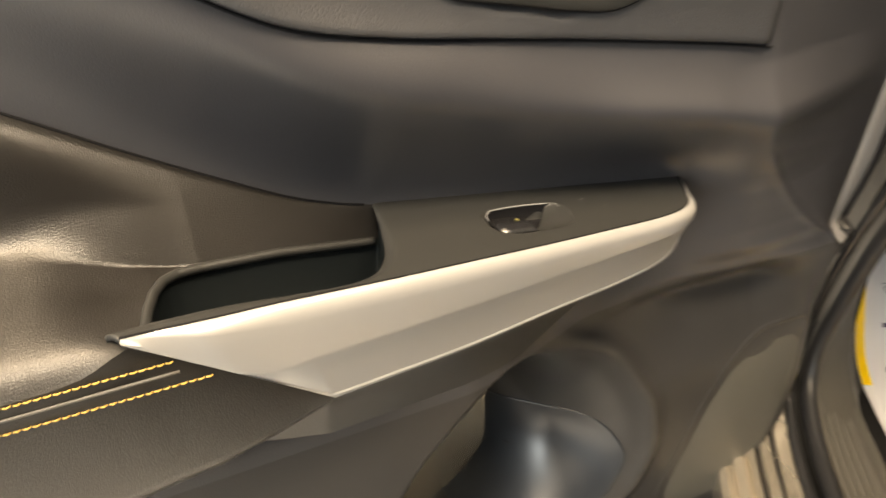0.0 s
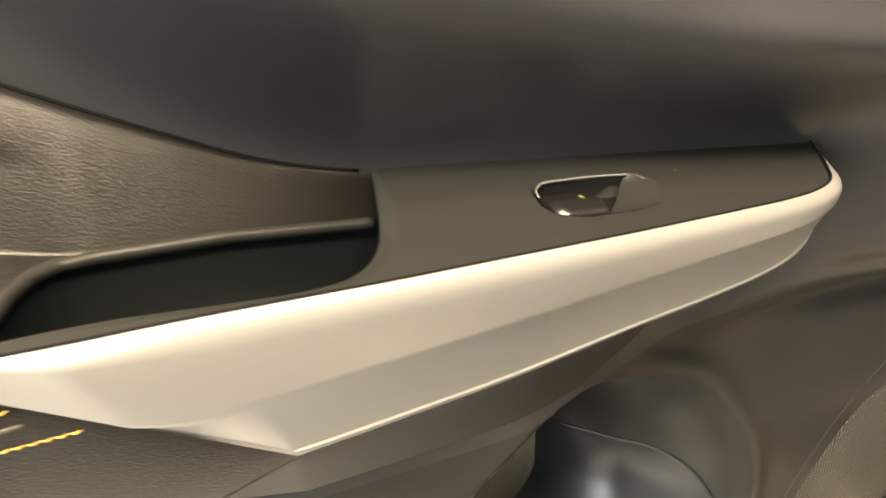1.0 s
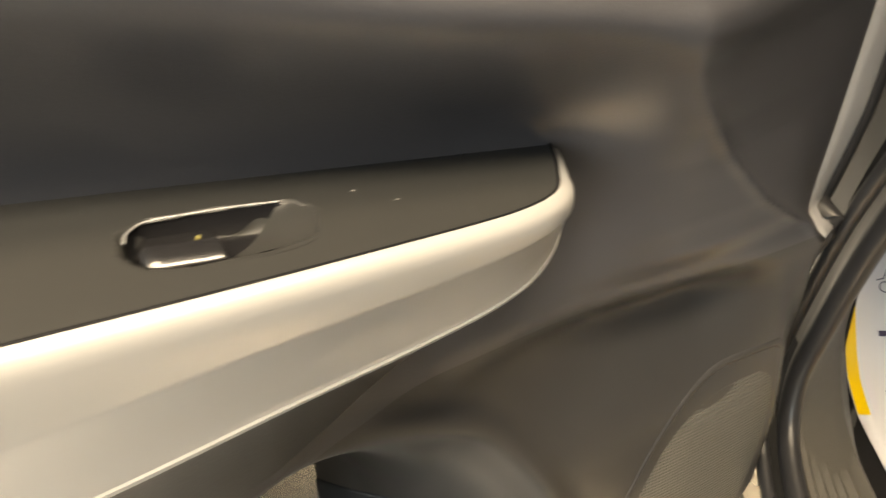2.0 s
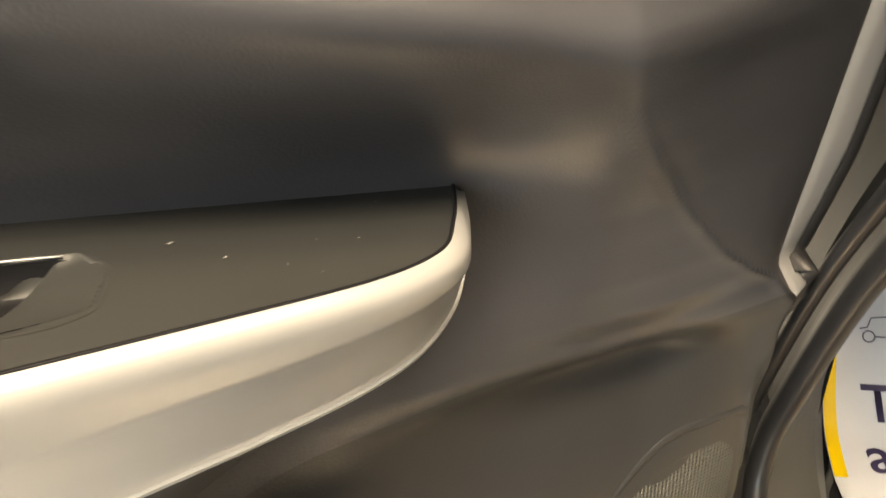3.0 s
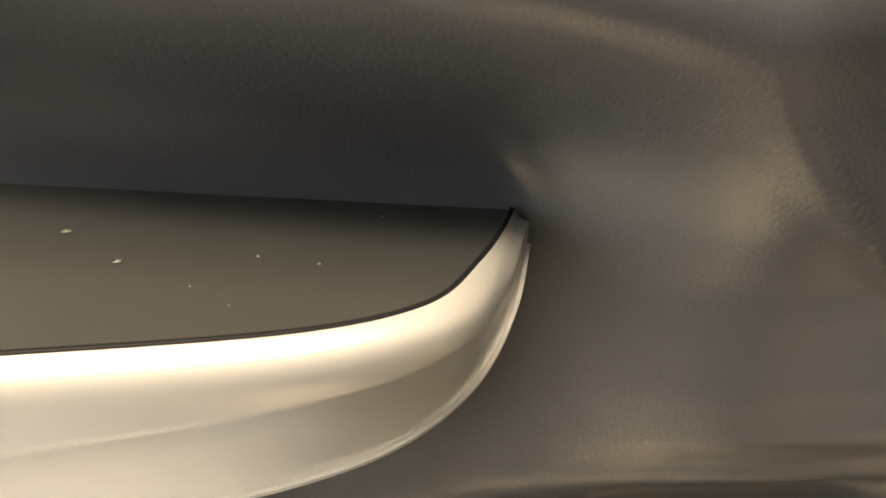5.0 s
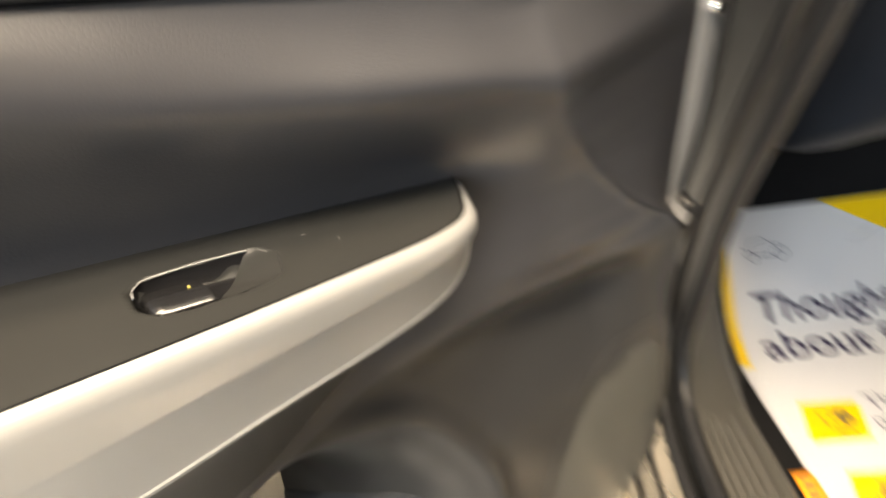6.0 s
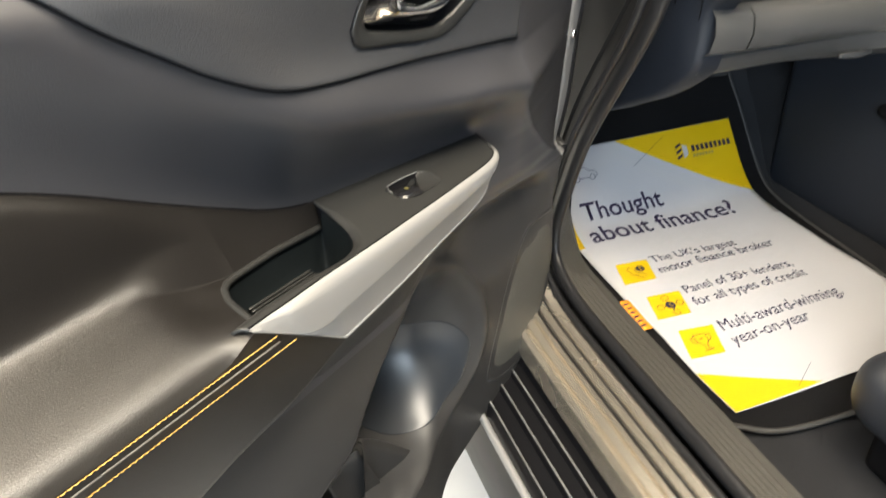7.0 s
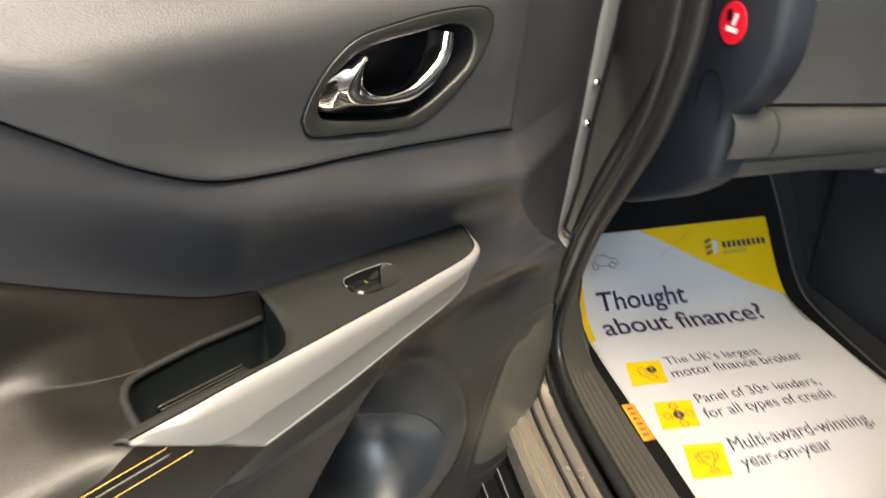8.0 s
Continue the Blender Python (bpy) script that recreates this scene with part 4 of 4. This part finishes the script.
def s_of(f):
    return float(np.interp(f, MAT_LINE[:, 0], MAT_LEN))


floor_mat = thing("floor_mat", "black pile floor mat with bound edge in the foot well", "floor mat", tuple(car([(0.78, 0.3, 0.59)])[0]))


def mat_outline(count):
    L = MAT_LEN[-1]
    pts = [(0.56, s_of(0.0)), (0.62, s_of(-0.035)), (0.75, s_of(-0.045)), (0.95, s_of(-0.045)), (1.02, s_of(-0.02)), (1.03, s_of(0.1)), (1.03, s_of(0.3)), (1.035, s_of(0.5)), (1.03, L - 0.05), (1.01, L - 0.03),
           (0.80, L - 0.025), (0.60, L - 0.03), (0.575, L - 0.06), (0.56, s_of(0.5)), (0.53, s_of(0.42)), (0.525, s_of(0.3)), (0.53, s_of(0.1))]
    return closed_curve(pts, count)


def build_mat():
    c = mat_outline(160)
    mid = np.array([0.79, s_of(0.3)])
    verts = []
    for s in np.linspace(1.0, 0.02, 60):
        for p in c:
            q = mid + (p - mid) * s
            verts.append(on_mat(q[0], q[1], 0.002))
    solid(link_mesh("mat_base", car(verts), grid_faces(60, 160, True), "mat", floor_mat, "black mat pile"), 0.006, 0.0)
    edge = [on_mat(p[0], p[1], 0.003) for p in c]
    v, f = tube(edge + [edge[0]], 0.0045, 0, 8)
    link_mesh("binding", car(v), f, "binding", floor_mat, "bound black edge of the mat")
    tag = []
    for f0 in np.linspace(0.205, 0.284, 12):
        for r in (0.532, 0.542, 0.553):
            tag.append(on_mat(r, s_of(f0), 0.0110 - 6 * (r - 0.542) ** 2))
    t = solid(link_mesh("tag", car(tag), grid_faces(12, 3), "orange", floor_mat, "orange woven name tag"), 0.0008, 0.0)
    for k in range(6):
        f0 = 0.213 + k * 0.0115
        b = [on_mat(r, s_of(ff), 0.0118) for r, ff in ((0.537, f0), (0.547, f0 + 0.001), (0.547, f0 + 0.0045), (0.537, f0 + 0.0055))]
        o = link_mesh("mark_bar", car(b + [(x, y, z - 0.001) for x, y, z in b]), [(0, 1, 2, 3), (4, 5, 6, 7), (0, 1, 5, 4), (1, 2, 6, 5), (2, 3, 7, 6), (3, 0, 4, 7)], "ink", None, "dark woven mark", False)
        o.parent, o.matrix_parent_inverse = t, t.matrix_world.inverted()


build_mat()

paper = thing("paper_mat", "white and yellow printed paper mat on the floor mat", "paper mat", tuple(car([(0.79, 0.3, 0.60)])[0]))
LIFT = 0.0095


def paper_lift(r, s):
    """The paper waves a little above the mat."""
    return LIFT + 0.003 * math.sin(9 * r + 4 * s) ** 2


def paper_patch(name, poly, mat, lift, parent, label="", cell=0.005):
    """A flat printed shape laid on the paper, cut to fit its bends."""
    bm = bmesh.new()
    bm.faces.new([bm.verts.new((x, y, 0)) for x, y in poly])
    lo, hi = np.min(poly, 0), np.max(poly, 0)
    y = lo[1] + cell
    while y < hi[1]:
        bmesh.ops.bisect_plane(bm, geom=bm.verts[:] + bm.edges[:] + bm.faces[:], plane_co=(0, y, 0), plane_no=(0, 1, 0))
        y += cell
    x = lo[0] + cell * 3
    while x < hi[0]:
        bmesh.ops.bisect_plane(bm, geom=bm.verts[:] + bm.edges[:] + bm.faces[:], plane_co=(x, 0, 0), plane_no=(1, 0, 0))
        x += cell * 3
    for v in bm.verts:
        v.co = Vector(car([on_mat(v.co.x, v.co.y, paper_lift(v.co.x, v.co.y) + lift)])[0])
    me = bpy.data.meshes.new(name)
    bm.normal_update()
    bm.to_mesh(me)
    bm.free()
    me.materials.append(MAT[mat])
    me.polygons.foreach_set("use_smooth", [True] * len(me.polygons))
    ob = new(name, me)
    ob.parent, ob.matrix_parent_inverse = parent, parent.matrix_world.inverted()
    if label:
        tagged(ob, label)
    return ob


SHEET_LEFT = [(0.575, 0.013), (0.5625, 0.099), (0.549, 0.28), (0.546, 0.45), (0.552, 0.53), (0.565, 0.620)]
SHEET_RIGHT = [(0.991, 0.620), (0.991, 0.500), (0.997, 0.400), (1.003, 0.290), (1.020, 0.170), (1.030, 0.060), (1.030, 0.020)]


def laid(points):
    """Places on the foot well's plan, as places along the bent sheet."""
    return [(r, s_of(f)) for r, f in points]


sheet = paper_patch("sheet", laid((SHEET_LEFT + SHEET_RIGHT)[::-1]), "paper", 0.0, paper, "glossy white paper sheet")
solid(sheet, 0.0006)
paper_patch("top_flash", laid([(0.708, 0.6195), (0.9905, 0.502), (0.9905, 0.6195)]), "yellow", 0.0006, paper, "yellow printed corner")
paper_patch("bottom_flash", laid([(0.5755, 0.0135), (0.742, 0.0195), (0.5632, 0.0985)]), "yellow", 0.0006, paper, "yellow printed corner")
paper_patch("side_flash", laid([(0.5465, 0.450), (0.5590, 0.450), (0.572, 0.600), (0.5625, 0.600), (0.5525, 0.53)]), "yellow", 0.0006, paper, "yellow printed stripe")


def written(text, start, end, bold=0.0, mat="ink", lift=0.0011, name="print_line"):
    """A line of print, whose base line runs from start to end on the foot well's plan."""
    (r, f0), (r1, f1) = start, end
    width = r1 - r
    cu = bpy.data.curves.new("print", "FONT")
    cu.body, cu.size, cu.offset = text, 1.0, bold
    tmp = new("print", cu)
    bpy.context.view_layer.update()
    me = bpy.data.meshes.new_from_object(tmp.evaluated_get(bpy.context.evaluated_depsgraph_get()))
    bpy.data.objects.remove(tmp)
    xs = [v.co.x for v in me.vertices]
    k = width / (max(xs) - min(xs))
    x0 = min(xs)
    bm = bmesh.new()
    bm.from_mesh(me)
    bmesh.ops.triangulate(bm, faces=bm.faces[:])
    for v in bm.verts:
        rr = r + (v.co.x - x0) * k
        ss = s_of(f0 + (f1 - f0) * (rr - r) / width) + v.co.y * k * 1.08
        v.co = Vector(car([on_mat(rr, ss, paper_lift(rr, ss) + lift)])[0])
    bm.to_mesh(me)
    bm.free()
    me.materials.clear()
    me.materials.append(MAT[mat])
    ob = new(name, me)
    ob.parent, ob.matrix_parent_inverse = paper, paper.matrix_world.inverted()
    return tagged(ob, "dark printed line reading: " + text)


written("Thought", (0.5900, 0.5175), (0.7775, 0.5150), 0.014)
written("about finance?", (0.5834, 0.4583), (0.9160, 0.4490), 0.014)
for text, start, end in (("The UK's largest", (0.6550, 0.3602), (0.8411, 0.3540)), ("motor finance broker", (0.6503, 0.3262), (0.9081, 0.3266)), ("Panel of 30+ lenders,", (0.6590, 0.2600), (0.8934, 0.2596)),
                         ("for all types of credit", (0.6552, 0.2262), (0.8971, 0.2273)), ("Multi-award-winning,", (0.6610, 0.1600), (0.9190, 0.1653)), ("year-on-year", (0.6610, 0.1285), (0.8199, 0.1325))):
    written(text, start, end)


def ring_line(points, width, name, parent, mat="ink", lift=0.0017, close=True):
    """A printed outline."""
    p = np.array(points, float)
    if close:
        p = np.vstack([p, p[:1]])
    tan = np.gradient(p, axis=0)
    tan /= np.linalg.norm(tan, axis=1)[:, None] + 1e-12
    nn = np.column_stack([-tan[:, 1], tan[:, 0]]) * width / 2
    verts = []
    for a, b in zip(p, nn):
        for q in (a + b, a - b):
            verts.append(on_mat(q[0], q[1], paper_lift(q[0], q[1]) + lift))
    ob = link_mesh(name, car(verts), grid_faces(len(p), 2), mat, None, "", False)
    ob.parent, ob.matrix_parent_inverse = parent, parent.matrix_world.inverted()
    return ob


def circle(cx, cy, r, n=20):
    return [(cx + r * math.cos(2 * math.pi * k / n), cy + r * math.sin(2 * math.pi * k / n)) for k in range(n)]


def icons():
    side = 0.0605
    for i, (r1, f1) in enumerate(((0.5850, 0.382), (0.5870, 0.2790), (0.5880, 0.1850))):
        s1 = s_of(f1)
        ic = paper_patch("icon_square", [(r1 - 0.014, s1 - side + 0.001), (r1 + 0.049, s1 - side - 0.004), (r1 + 0.063, s1 - 0.007), (r1, s1)], "yellow", 0.0006, paper, "yellow printed icon square")
        cx, cy = r1 + 0.0265, s1 - 0.005 - side / 2
        if i == 0:
            ring_line([(cx - 0.016, cy + 0.012), (cx - 0.008, cy + 0.017), (cx + 0.001, cy + 0.012), (cx - 0.004, cy + 0.004), (cx - 0.002, cy - 0.003), (cx + 0.008, cy - 0.007), (cx + 0.012, cy - 0.015),
                       (cx + 0.002, cy - 0.018), (cx - 0.006, cy - 0.016), (cx - 0.004, cy - 0.009), (cx - 0.014, cy - 0.004), (cx - 0.013, cy + 0.004)], 0.0012, "icon_outline", ic)
            paper_patch("icon_disc", circle(cx + 0.010, cy + 0.007, 0.0085), "ink", 0.0016, ic)
            ring_line([(cx + 0.013, cy + 0.010), (cx + 0.010, cy + 0.011), (cx + 0.009, cy + 0.007), (cx + 0.008, cy + 0.003), (cx + 0.013, cy + 0.003)], 0.0013, "icon_sign", ic, "yellow", 0.0024, False)
        elif i == 1:
            paper_patch("icon_disc", circle(cx, cy, 0.009), "ink", 0.0016, ic)
            ring_line([(cx + 0.003, cy + 0.003), (cx, cy + 0.004), (cx - 0.001, cy), (cx - 0.002, cy - 0.004), (cx + 0.003, cy - 0.004)], 0.0013, "icon_sign", ic, "yellow", 0.0024, False)
            for dx, dy in ((0, 0.019), (0, -0.019), (0.019, 0), (-0.019, 0)):
                ring_line(circle(cx + dx, cy + dy, 0.0065, 8), 0.0012, "icon_outline", ic)
                ring_line([(cx + dx * 0.48, cy + dy * 0.48), (cx + dx * 0.66, cy + dy * 0.66)], 0.0012, "icon_outline", ic, close=False)
        else:
            ring_line([(cx - 0.012, cy + 0.017), (cx + 0.012, cy + 0.017), (cx + 0.010, cy + 0.002), (cx + 0.003, cy - 0.006), (cx + 0.002, cy - 0.012), (cx + 0.008, cy - 0.017), (cx - 0.008, cy - 0.017),
                       (cx - 0.002, cy - 0.012), (cx - 0.003, cy - 0.006), (cx - 0.010, cy + 0.002)], 0.0012, "icon_outline", ic)
            ring_line([(cx - 0.004, cy + 0.008), (cx + 0.004, cy + 0.008)], 0.0018, "icon_outline", ic, close=False)
            for sgn in (-1, 1):
                ring_line([(cx + sgn * 0.012, cy + 0.014), (cx + sgn * 0.018, cy + 0.013), (cx + sgn * 0.017, cy + 0.004), (cx + sgn * 0.010, cy + 0.001)], 0.0012, "icon_outline", ic, close=False)


icons()
# car drawing, thin rules, and the maker's mark as plain shapes
sc = s_of(0.586)
CARLINE = [(0.592, 0.0), (0.600, 0.002), (0.604, 0.012), (0.622, 0.014), (0.632, 0.006), (0.646, 0.004), (0.650, -0.006), (0.643, -0.008)]
ring_line([(a, sc + b) for a, b in CARLINE], 0.0014, "car_drawing", paper, close=False)
for cx in (0.601, 0.637):
    ring_line(circle(cx, sc - 0.008, 0.006), 0.0014, "car_drawing", paper)
ring_line([(0.607, sc - 0.008), (0.631, sc - 0.008)], 0.0014, "car_drawing", paper, close=False)
ring_line([(0.700, s_of(0.024)), (0.7494, s_of(0.0555))], 0.0006, "thin_rule", paper, lift=0.0012, close=False)
ring_line([(0.8218, s_of(0.6135)), (0.7349, s_of(0.5827))], 0.0006, "thin_rule", paper, lift=0.0012, close=False)
sm = s_of(0.586)
for k in range(3):
    paper_patch("maker_mark", [(0.842, sm + k * 0.012 - 0.012), (0.856, sm + k * 0.012 - 0.006), (0.856, sm + k * 0.012), (0.842, sm + k * 0.012 - 0.006)], "ink", 0.0014, paper, "dark slanted bar of the maker's mark")
paper_patch("maker_mark", [(0.858, sm - 0.012), (0.870, sm - 0.004), (0.870, sm + 0.014), (0.858, sm + 0.020)], "paper", 0.0014, paper, "pale half of the maker's mark")
for k in range(9):
    x0 = 0.880 + k * 0.0112
    paper_patch("maker_bar", [(x0, sm), (x0 + 0.0075, sm), (x0 + 0.0075, sm + 0.013), (x0, sm + 0.013)], "ink", 0.0014, paper, "dark block of the maker's mark")
for k in range(7):
    x0 = 0.880 + k * 0.0075
    paper_patch("maker_bar_small", [(x0, sm - 0.012), (x0 + 0.005, sm - 0.012), (x0 + 0.005, sm - 0.006), (x0, sm - 0.006)], "inkgrey", 0.0014, paper, "small grey block of the maker's mark")

# ---------------------------------------------------------------- dashboard
dash = thing("dashboard", "dark grey dashboard with glove box above the foot well", "dashboard", tuple(car([(0.9, 0.4, 1.0)])[0]))


def dash_loft(name, sec_of, rs, mat, label=""):
    verts, m = [], 0
    for r in rs:
        sec = sec_of(r)
        m = len(sec)
        verts += [(r, f, z) for f, z in sec]
    return sharp(link_mesh(name, car(verts), grid_faces(len(rs), m), mat, dash, label), 40)


def upper_sec(r):
    sag = 0.02 * float(step(r, 0.60, 0.75))
    return [(0.70, 1.36), (0.45, 1.36), (0.33, 1.345), (0.275, 1.31), (0.255, 1.26), (0.25 - sag * 0, 1.20), (0.235, 1.15), (0.215, 1.128 - 0.065 * (r - 0.6)), (0.225, 1.120 - 0.065 * (r - 0.6)), (0.26, 1.11)]


def lid_sec(r):
    d = 0.065 * (r - 0.6)
    return [(0.235, 1.122 - d), (0.198, 1.122 - d), (0.186, 1.112 - d), (0.182, 1.090 - d), (0.190, 1.066 - 0.4 * d), (0.205, 1.058 - 0.4 * d), (0.30, 1.045)]


def under_sec(r):
    d = 0.2 * max(0, r - 0.75)
    return [(0.215, 1.058), (0.205, 1.052), (0.215, 1.030 - d * 0.3), (0.25, 1.012 - d * 0.4), (0.33, 0.985 - d * 0.4), (0.45, 0.965), (0.70, 0.97)]


dash_loft("upper_dash", upper_sec, np.linspace(0.60, 1.75, 60), "dash", "dark grey upper dashboard")
dash_loft("glove_box_lid", lid_sec, np.linspace(0.628, 1.40, 40), "dash_grey", "grey glove box lid")
dash_loft("lid_end", lid_sec, np.linspace(0.566, 0.6255, 6), "dash_grey", "grey end piece beside the glove box")
dash_loft("lower_dash", under_sec, np.linspace(0.570, 1.40, 40), "dash_grey", "dark grey lower dashboard")


def dash_end():
    outl = [(0.202, 1.085), (0.196, 1.122), (0.165, 1.150), (0.140, 1.200), (0.140, 1.262), (0.160, 1.32), (0.22, 1.36), (0.50, 1.36), (0.55, 1.1), (0.52, 0.90), (0.445, 0.895), (0.36, 0.935), (0.286, 0.975), (0.222, 1.022), (0.205, 1.048)]
    c = closed_curve(outl, 90)
    mid = c.mean(0)
    verts = []
    for s, r in ((1.0, 0.60), (1.0, 0.575), (0.985, 0.565), (0.95, 0.560), (0.6, 0.557), (0.2, 0.556)):
        verts += [(r, *(mid + (p - mid) * s)) for p in c]
    faces = grid_faces(6, 90, True) + [tuple(range(450, 540))]
    end = link_mesh("dash_end", car(verts), faces, "dash_side", dash, "blue-black end panel of the dashboard")
    arc = curve_through([(0.5560, 0.262, 1.118), (0.5558, 0.258, 1.150), (0.5558, 0.238, 1.166), (0.5558, 0.216, 1.160), (0.5560, 0.206, 1.135), (0.5562, 0.208, 1.110)], 40)
    v, f = tube(arc, 0.0010, 0, 6)
    ln = link_mesh("cover_joint", car(v), f, "black", None, "joint round a small cover")
    ln.parent, ln.matrix_parent_inverse = end, end.matrix_world.inverted()
    # red warning sticker with a plain pale sign
    ctr, rad = np.array([0.215, 1.226]), 0.024
    verts = [(0.5555 - 0.0006, *(ctr + rad * np.array([math.cos(a), math.sin(a)]))) for a in np.linspace(0, 2 * math.pi, 40, endpoint=False)]
    verts += [(0.5575, y, z) for _, y, z in verts]
    st = link_mesh("warning_sticker", car(verts), [tuple(range(40)), tuple(range(40, 80))] + [(k, (k + 1) % 40, (k + 1) % 40 + 40, k + 40) for k in range(40)], "red", None, "round red warning sticker", False)
    st.parent, st.matrix_parent_inverse = end, end.matrix_world.inverted()
    for k, (a, b, mat, x) in enumerate((([(-0.010, -0.004), (0.012, -0.004), (0.012, -0.010), (-0.010, -0.010)], 0, "white", 0.5544), ([(0.004, 0.012), (0.010, 0.012), (0.006, -0.002), (0.000, -0.002)], 0, "white", 0.5543),
                                           ([(-0.013, 0.012), (-0.004, 0.016), (0.000, 0.004), (-0.010, 0.000)], 0, "black", 0.5545))):
        vs = [(x, ctr[0] - p, ctr[1] + q) for p, q in a]
        o = link_mesh("sticker_sign", car(vs + [(x + 0.0008, y, z) for x, y, z in vs]), [(0, 1, 2, 3), (4, 5, 6, 7), (0, 1, 5, 4), (1, 2, 6, 5), (2, 3, 7, 6), (3, 0, 4, 7)], mat, None, "", False)
        o.parent, o.matrix_parent_inverse = end, end.matrix_world.inverted()


dash_end()
# round air vent and the small latch under the lid
vv = [(0.66 + 0.035 * math.cos(a), 0.252, 1.265 + 0.035 * math.sin(a)) for a in np.linspace(0, 2 * math.pi, 37)]
v, f = tube(vv, 0.006, 0, 10, 1.0, (0, 1, 0))
vent = link_mesh("air_vent", car(v), f, "strip", dash, "round bright ring of the side air vent")
v, f = tube([(0.80, 0.196, 1.028), (0.83, 0.194, 1.027), (0.86, 0.197, 1.026)], [0.003, 0.006, 0.003], 12, 8)
link_mesh("glove_box_latch", car(v), f, "dash", dash, "small latch under the glove box")

# ---------------------------------------------------------------- centre console
console = thing("centre_console", "dark centre console with a pale shape at its side", "console", tuple(car([(1.2, 0.2, 0.6)])[0]))
bm = box_bm((1.06, -0.6, 0.60), (1.32, 0.55, 0.98), 0.03, 4)
for q in bm.verts:
    q.co = Vector(car([q.co])[0])
part("console_body", bm, "dash_side", console, "dark plastic console body").matrix_parent_inverse = console.matrix_world.inverted()
# pale shape of unknown kind, set against the console's side
outl = closed_curve([(0.276, 0.898), (0.262, 0.925), (0.225, 0.952), (0.10, 0.965), (0.02, 0.94), (0.02, 0.89), (0.15, 0.893), (0.25, 0.888)], 60)
verts = [(1.050, a, b) for a, b in outl] + [(1.064, a, b) for a, b in outl]
link_mesh("pale_side_shape", car(verts), [tuple(range(60)), tuple(range(60, 120))] + [(k, (k + 1) % 60, (k + 1) % 60 + 60, k + 60) for k in range(60)], "white", console, "pale rounded shape beside the console", False)
v, f = tube([(1.048, 0.30, 0.866), (1.045, 0.22, 0.853), (1.045, 0.10, 0.840), (1.048, 0.0, 0.83)], [0.010, 0.014, 0.014, 0.012], 24, 10)
link_mesh("console_lever", car(v), f, "black", console, "black lever beside the console")

# ---------------------------------------------------------------- passenger seat
seat = thing("passenger_seat", "dark leather passenger seat with yellow stitching", "seat", tuple(car([(0.85, -0.35, 0.55)])[0]))


def seat_cushion():
    us = np.linspace(0, 2 * math.pi, 60, endpoint=False)
    rows = []
    for s, z, grow in ((0.86, 0.73, 0), (0.97, 0.742, 0), (1.0, 0.765, 0), (0.995, 0.795, 0), (0.965, 0.818, 0), (0.90, 0.828, 0), (0.75, 0.826, 0), (0.4, 0.815, 0), (0.05, 0.812, 0)):
        for u in us:
            c, d = math.cos(u), math.sin(u)
            e = 0.45
            r = 0.905 + 0.225 * s * math.copysign(abs(c) ** e, c)
            f = -0.30 + 0.245 * s * math.copysign(abs(d) ** e, d)
            rows.append((r, f, z + 0.02 * (f + 0.30)))
    faces = grid_faces(9, 60, True) + [tuple(range(480, 540)), tuple(range(60))]
    link_mesh("seat_cushion", car(rows), faces, "seat", seat, "dark leather seat cushion")
    for off in (0.0, 0.006):
        p = []
        for u in np.linspace(math.radians(70), math.radians(200), 50):
            c, d = math.cos(u), math.sin(u)
            s = 0.962 - off * 3
            p.append((0.905 + 0.225 * s * math.copysign(abs(c) ** 0.45, c), -0.30 + 0.245 * s * math.copysign(abs(d) ** 0.45, d), 0.8205 + off * 0.5 + 0.02 * (0.245 * d)))
        v, f = tube(p, 0.0008, 0, 6)
        link_mesh("stitching", car(v), f, "thread", seat, "yellow contrast stitching")
    verts = []
    fs = list(np.linspace(-0.62, -0.13, 14)) + [-0.13 + 0.055 * math.sin(a) for a in np.linspace(0.15, 1.55, 10)]
    for f in fs:
        k = math.sqrt(max(0.0, 1 - (max(0, f + 0.13) / 0.0555) ** 2)) ** 0.7
        for a in np.linspace(0, 2 * math.pi, 24, endpoint=False):
            c, d = math.cos(a), math.sin(a)
            verts.append((0.705 + 0.065 * k * math.copysign(abs(c) ** 0.7, c), f, 0.690 + 0.056 * k * math.copysign(abs(d) ** 0.7, d)))
    link_mesh("side_cover", car(verts), grid_faces(len(fs), 24, True), "seat_side", seat, "dark plastic side cover of the seat")
    bm = box_bm((0.68, -0.60, 0.555), (1.14, -0.12, 0.70), 0.012, 2)
    for q in bm.verts:
        q.co = Vector(car([q.co])[0])
    part("seat_frame", bm, "black", seat, "black seat frame and rails").matrix_parent_inverse = seat.matrix_world.inverted()


seat_cushion()

# ---------------------------------------------------------------- dust specks on the armrest
specks = []
faces = []
for x, y, a, r in ((0.155, -0.021, 0.3, 0.0016), (0.169, -0.032, 0.8, 0.0013), (0.199, -0.028, 0.1, 0.0006), (0.213, -0.030, 0.4, 0.0006), (0.186, -0.040, 1.0, 0.0005), (0.228, -0.008, 0.2, 0.0006), (0.195, -0.046, 0.9, 0.0005)):
    k = len(specks)
    for i in range(6):
        w = a + i * math.pi / 3
        specks.append((x + 0.7 * r * math.cos(w) * (1.4 if i % 3 == 0 else 0.8), y + 0.5 * r * math.sin(w), rest_z(x, y) + 0.0004))
    specks.append((x, y, rest_z(x, y) + 0.0009))
    faces += [(k + i, k + (i + 1) % 6, k + 6) for i in range(6)]
dust = link_mesh("dust", specks, faces, "dirt", None, "pale dust specks on the armrest top")
tagged(dust, category="dust", kind="stuff")
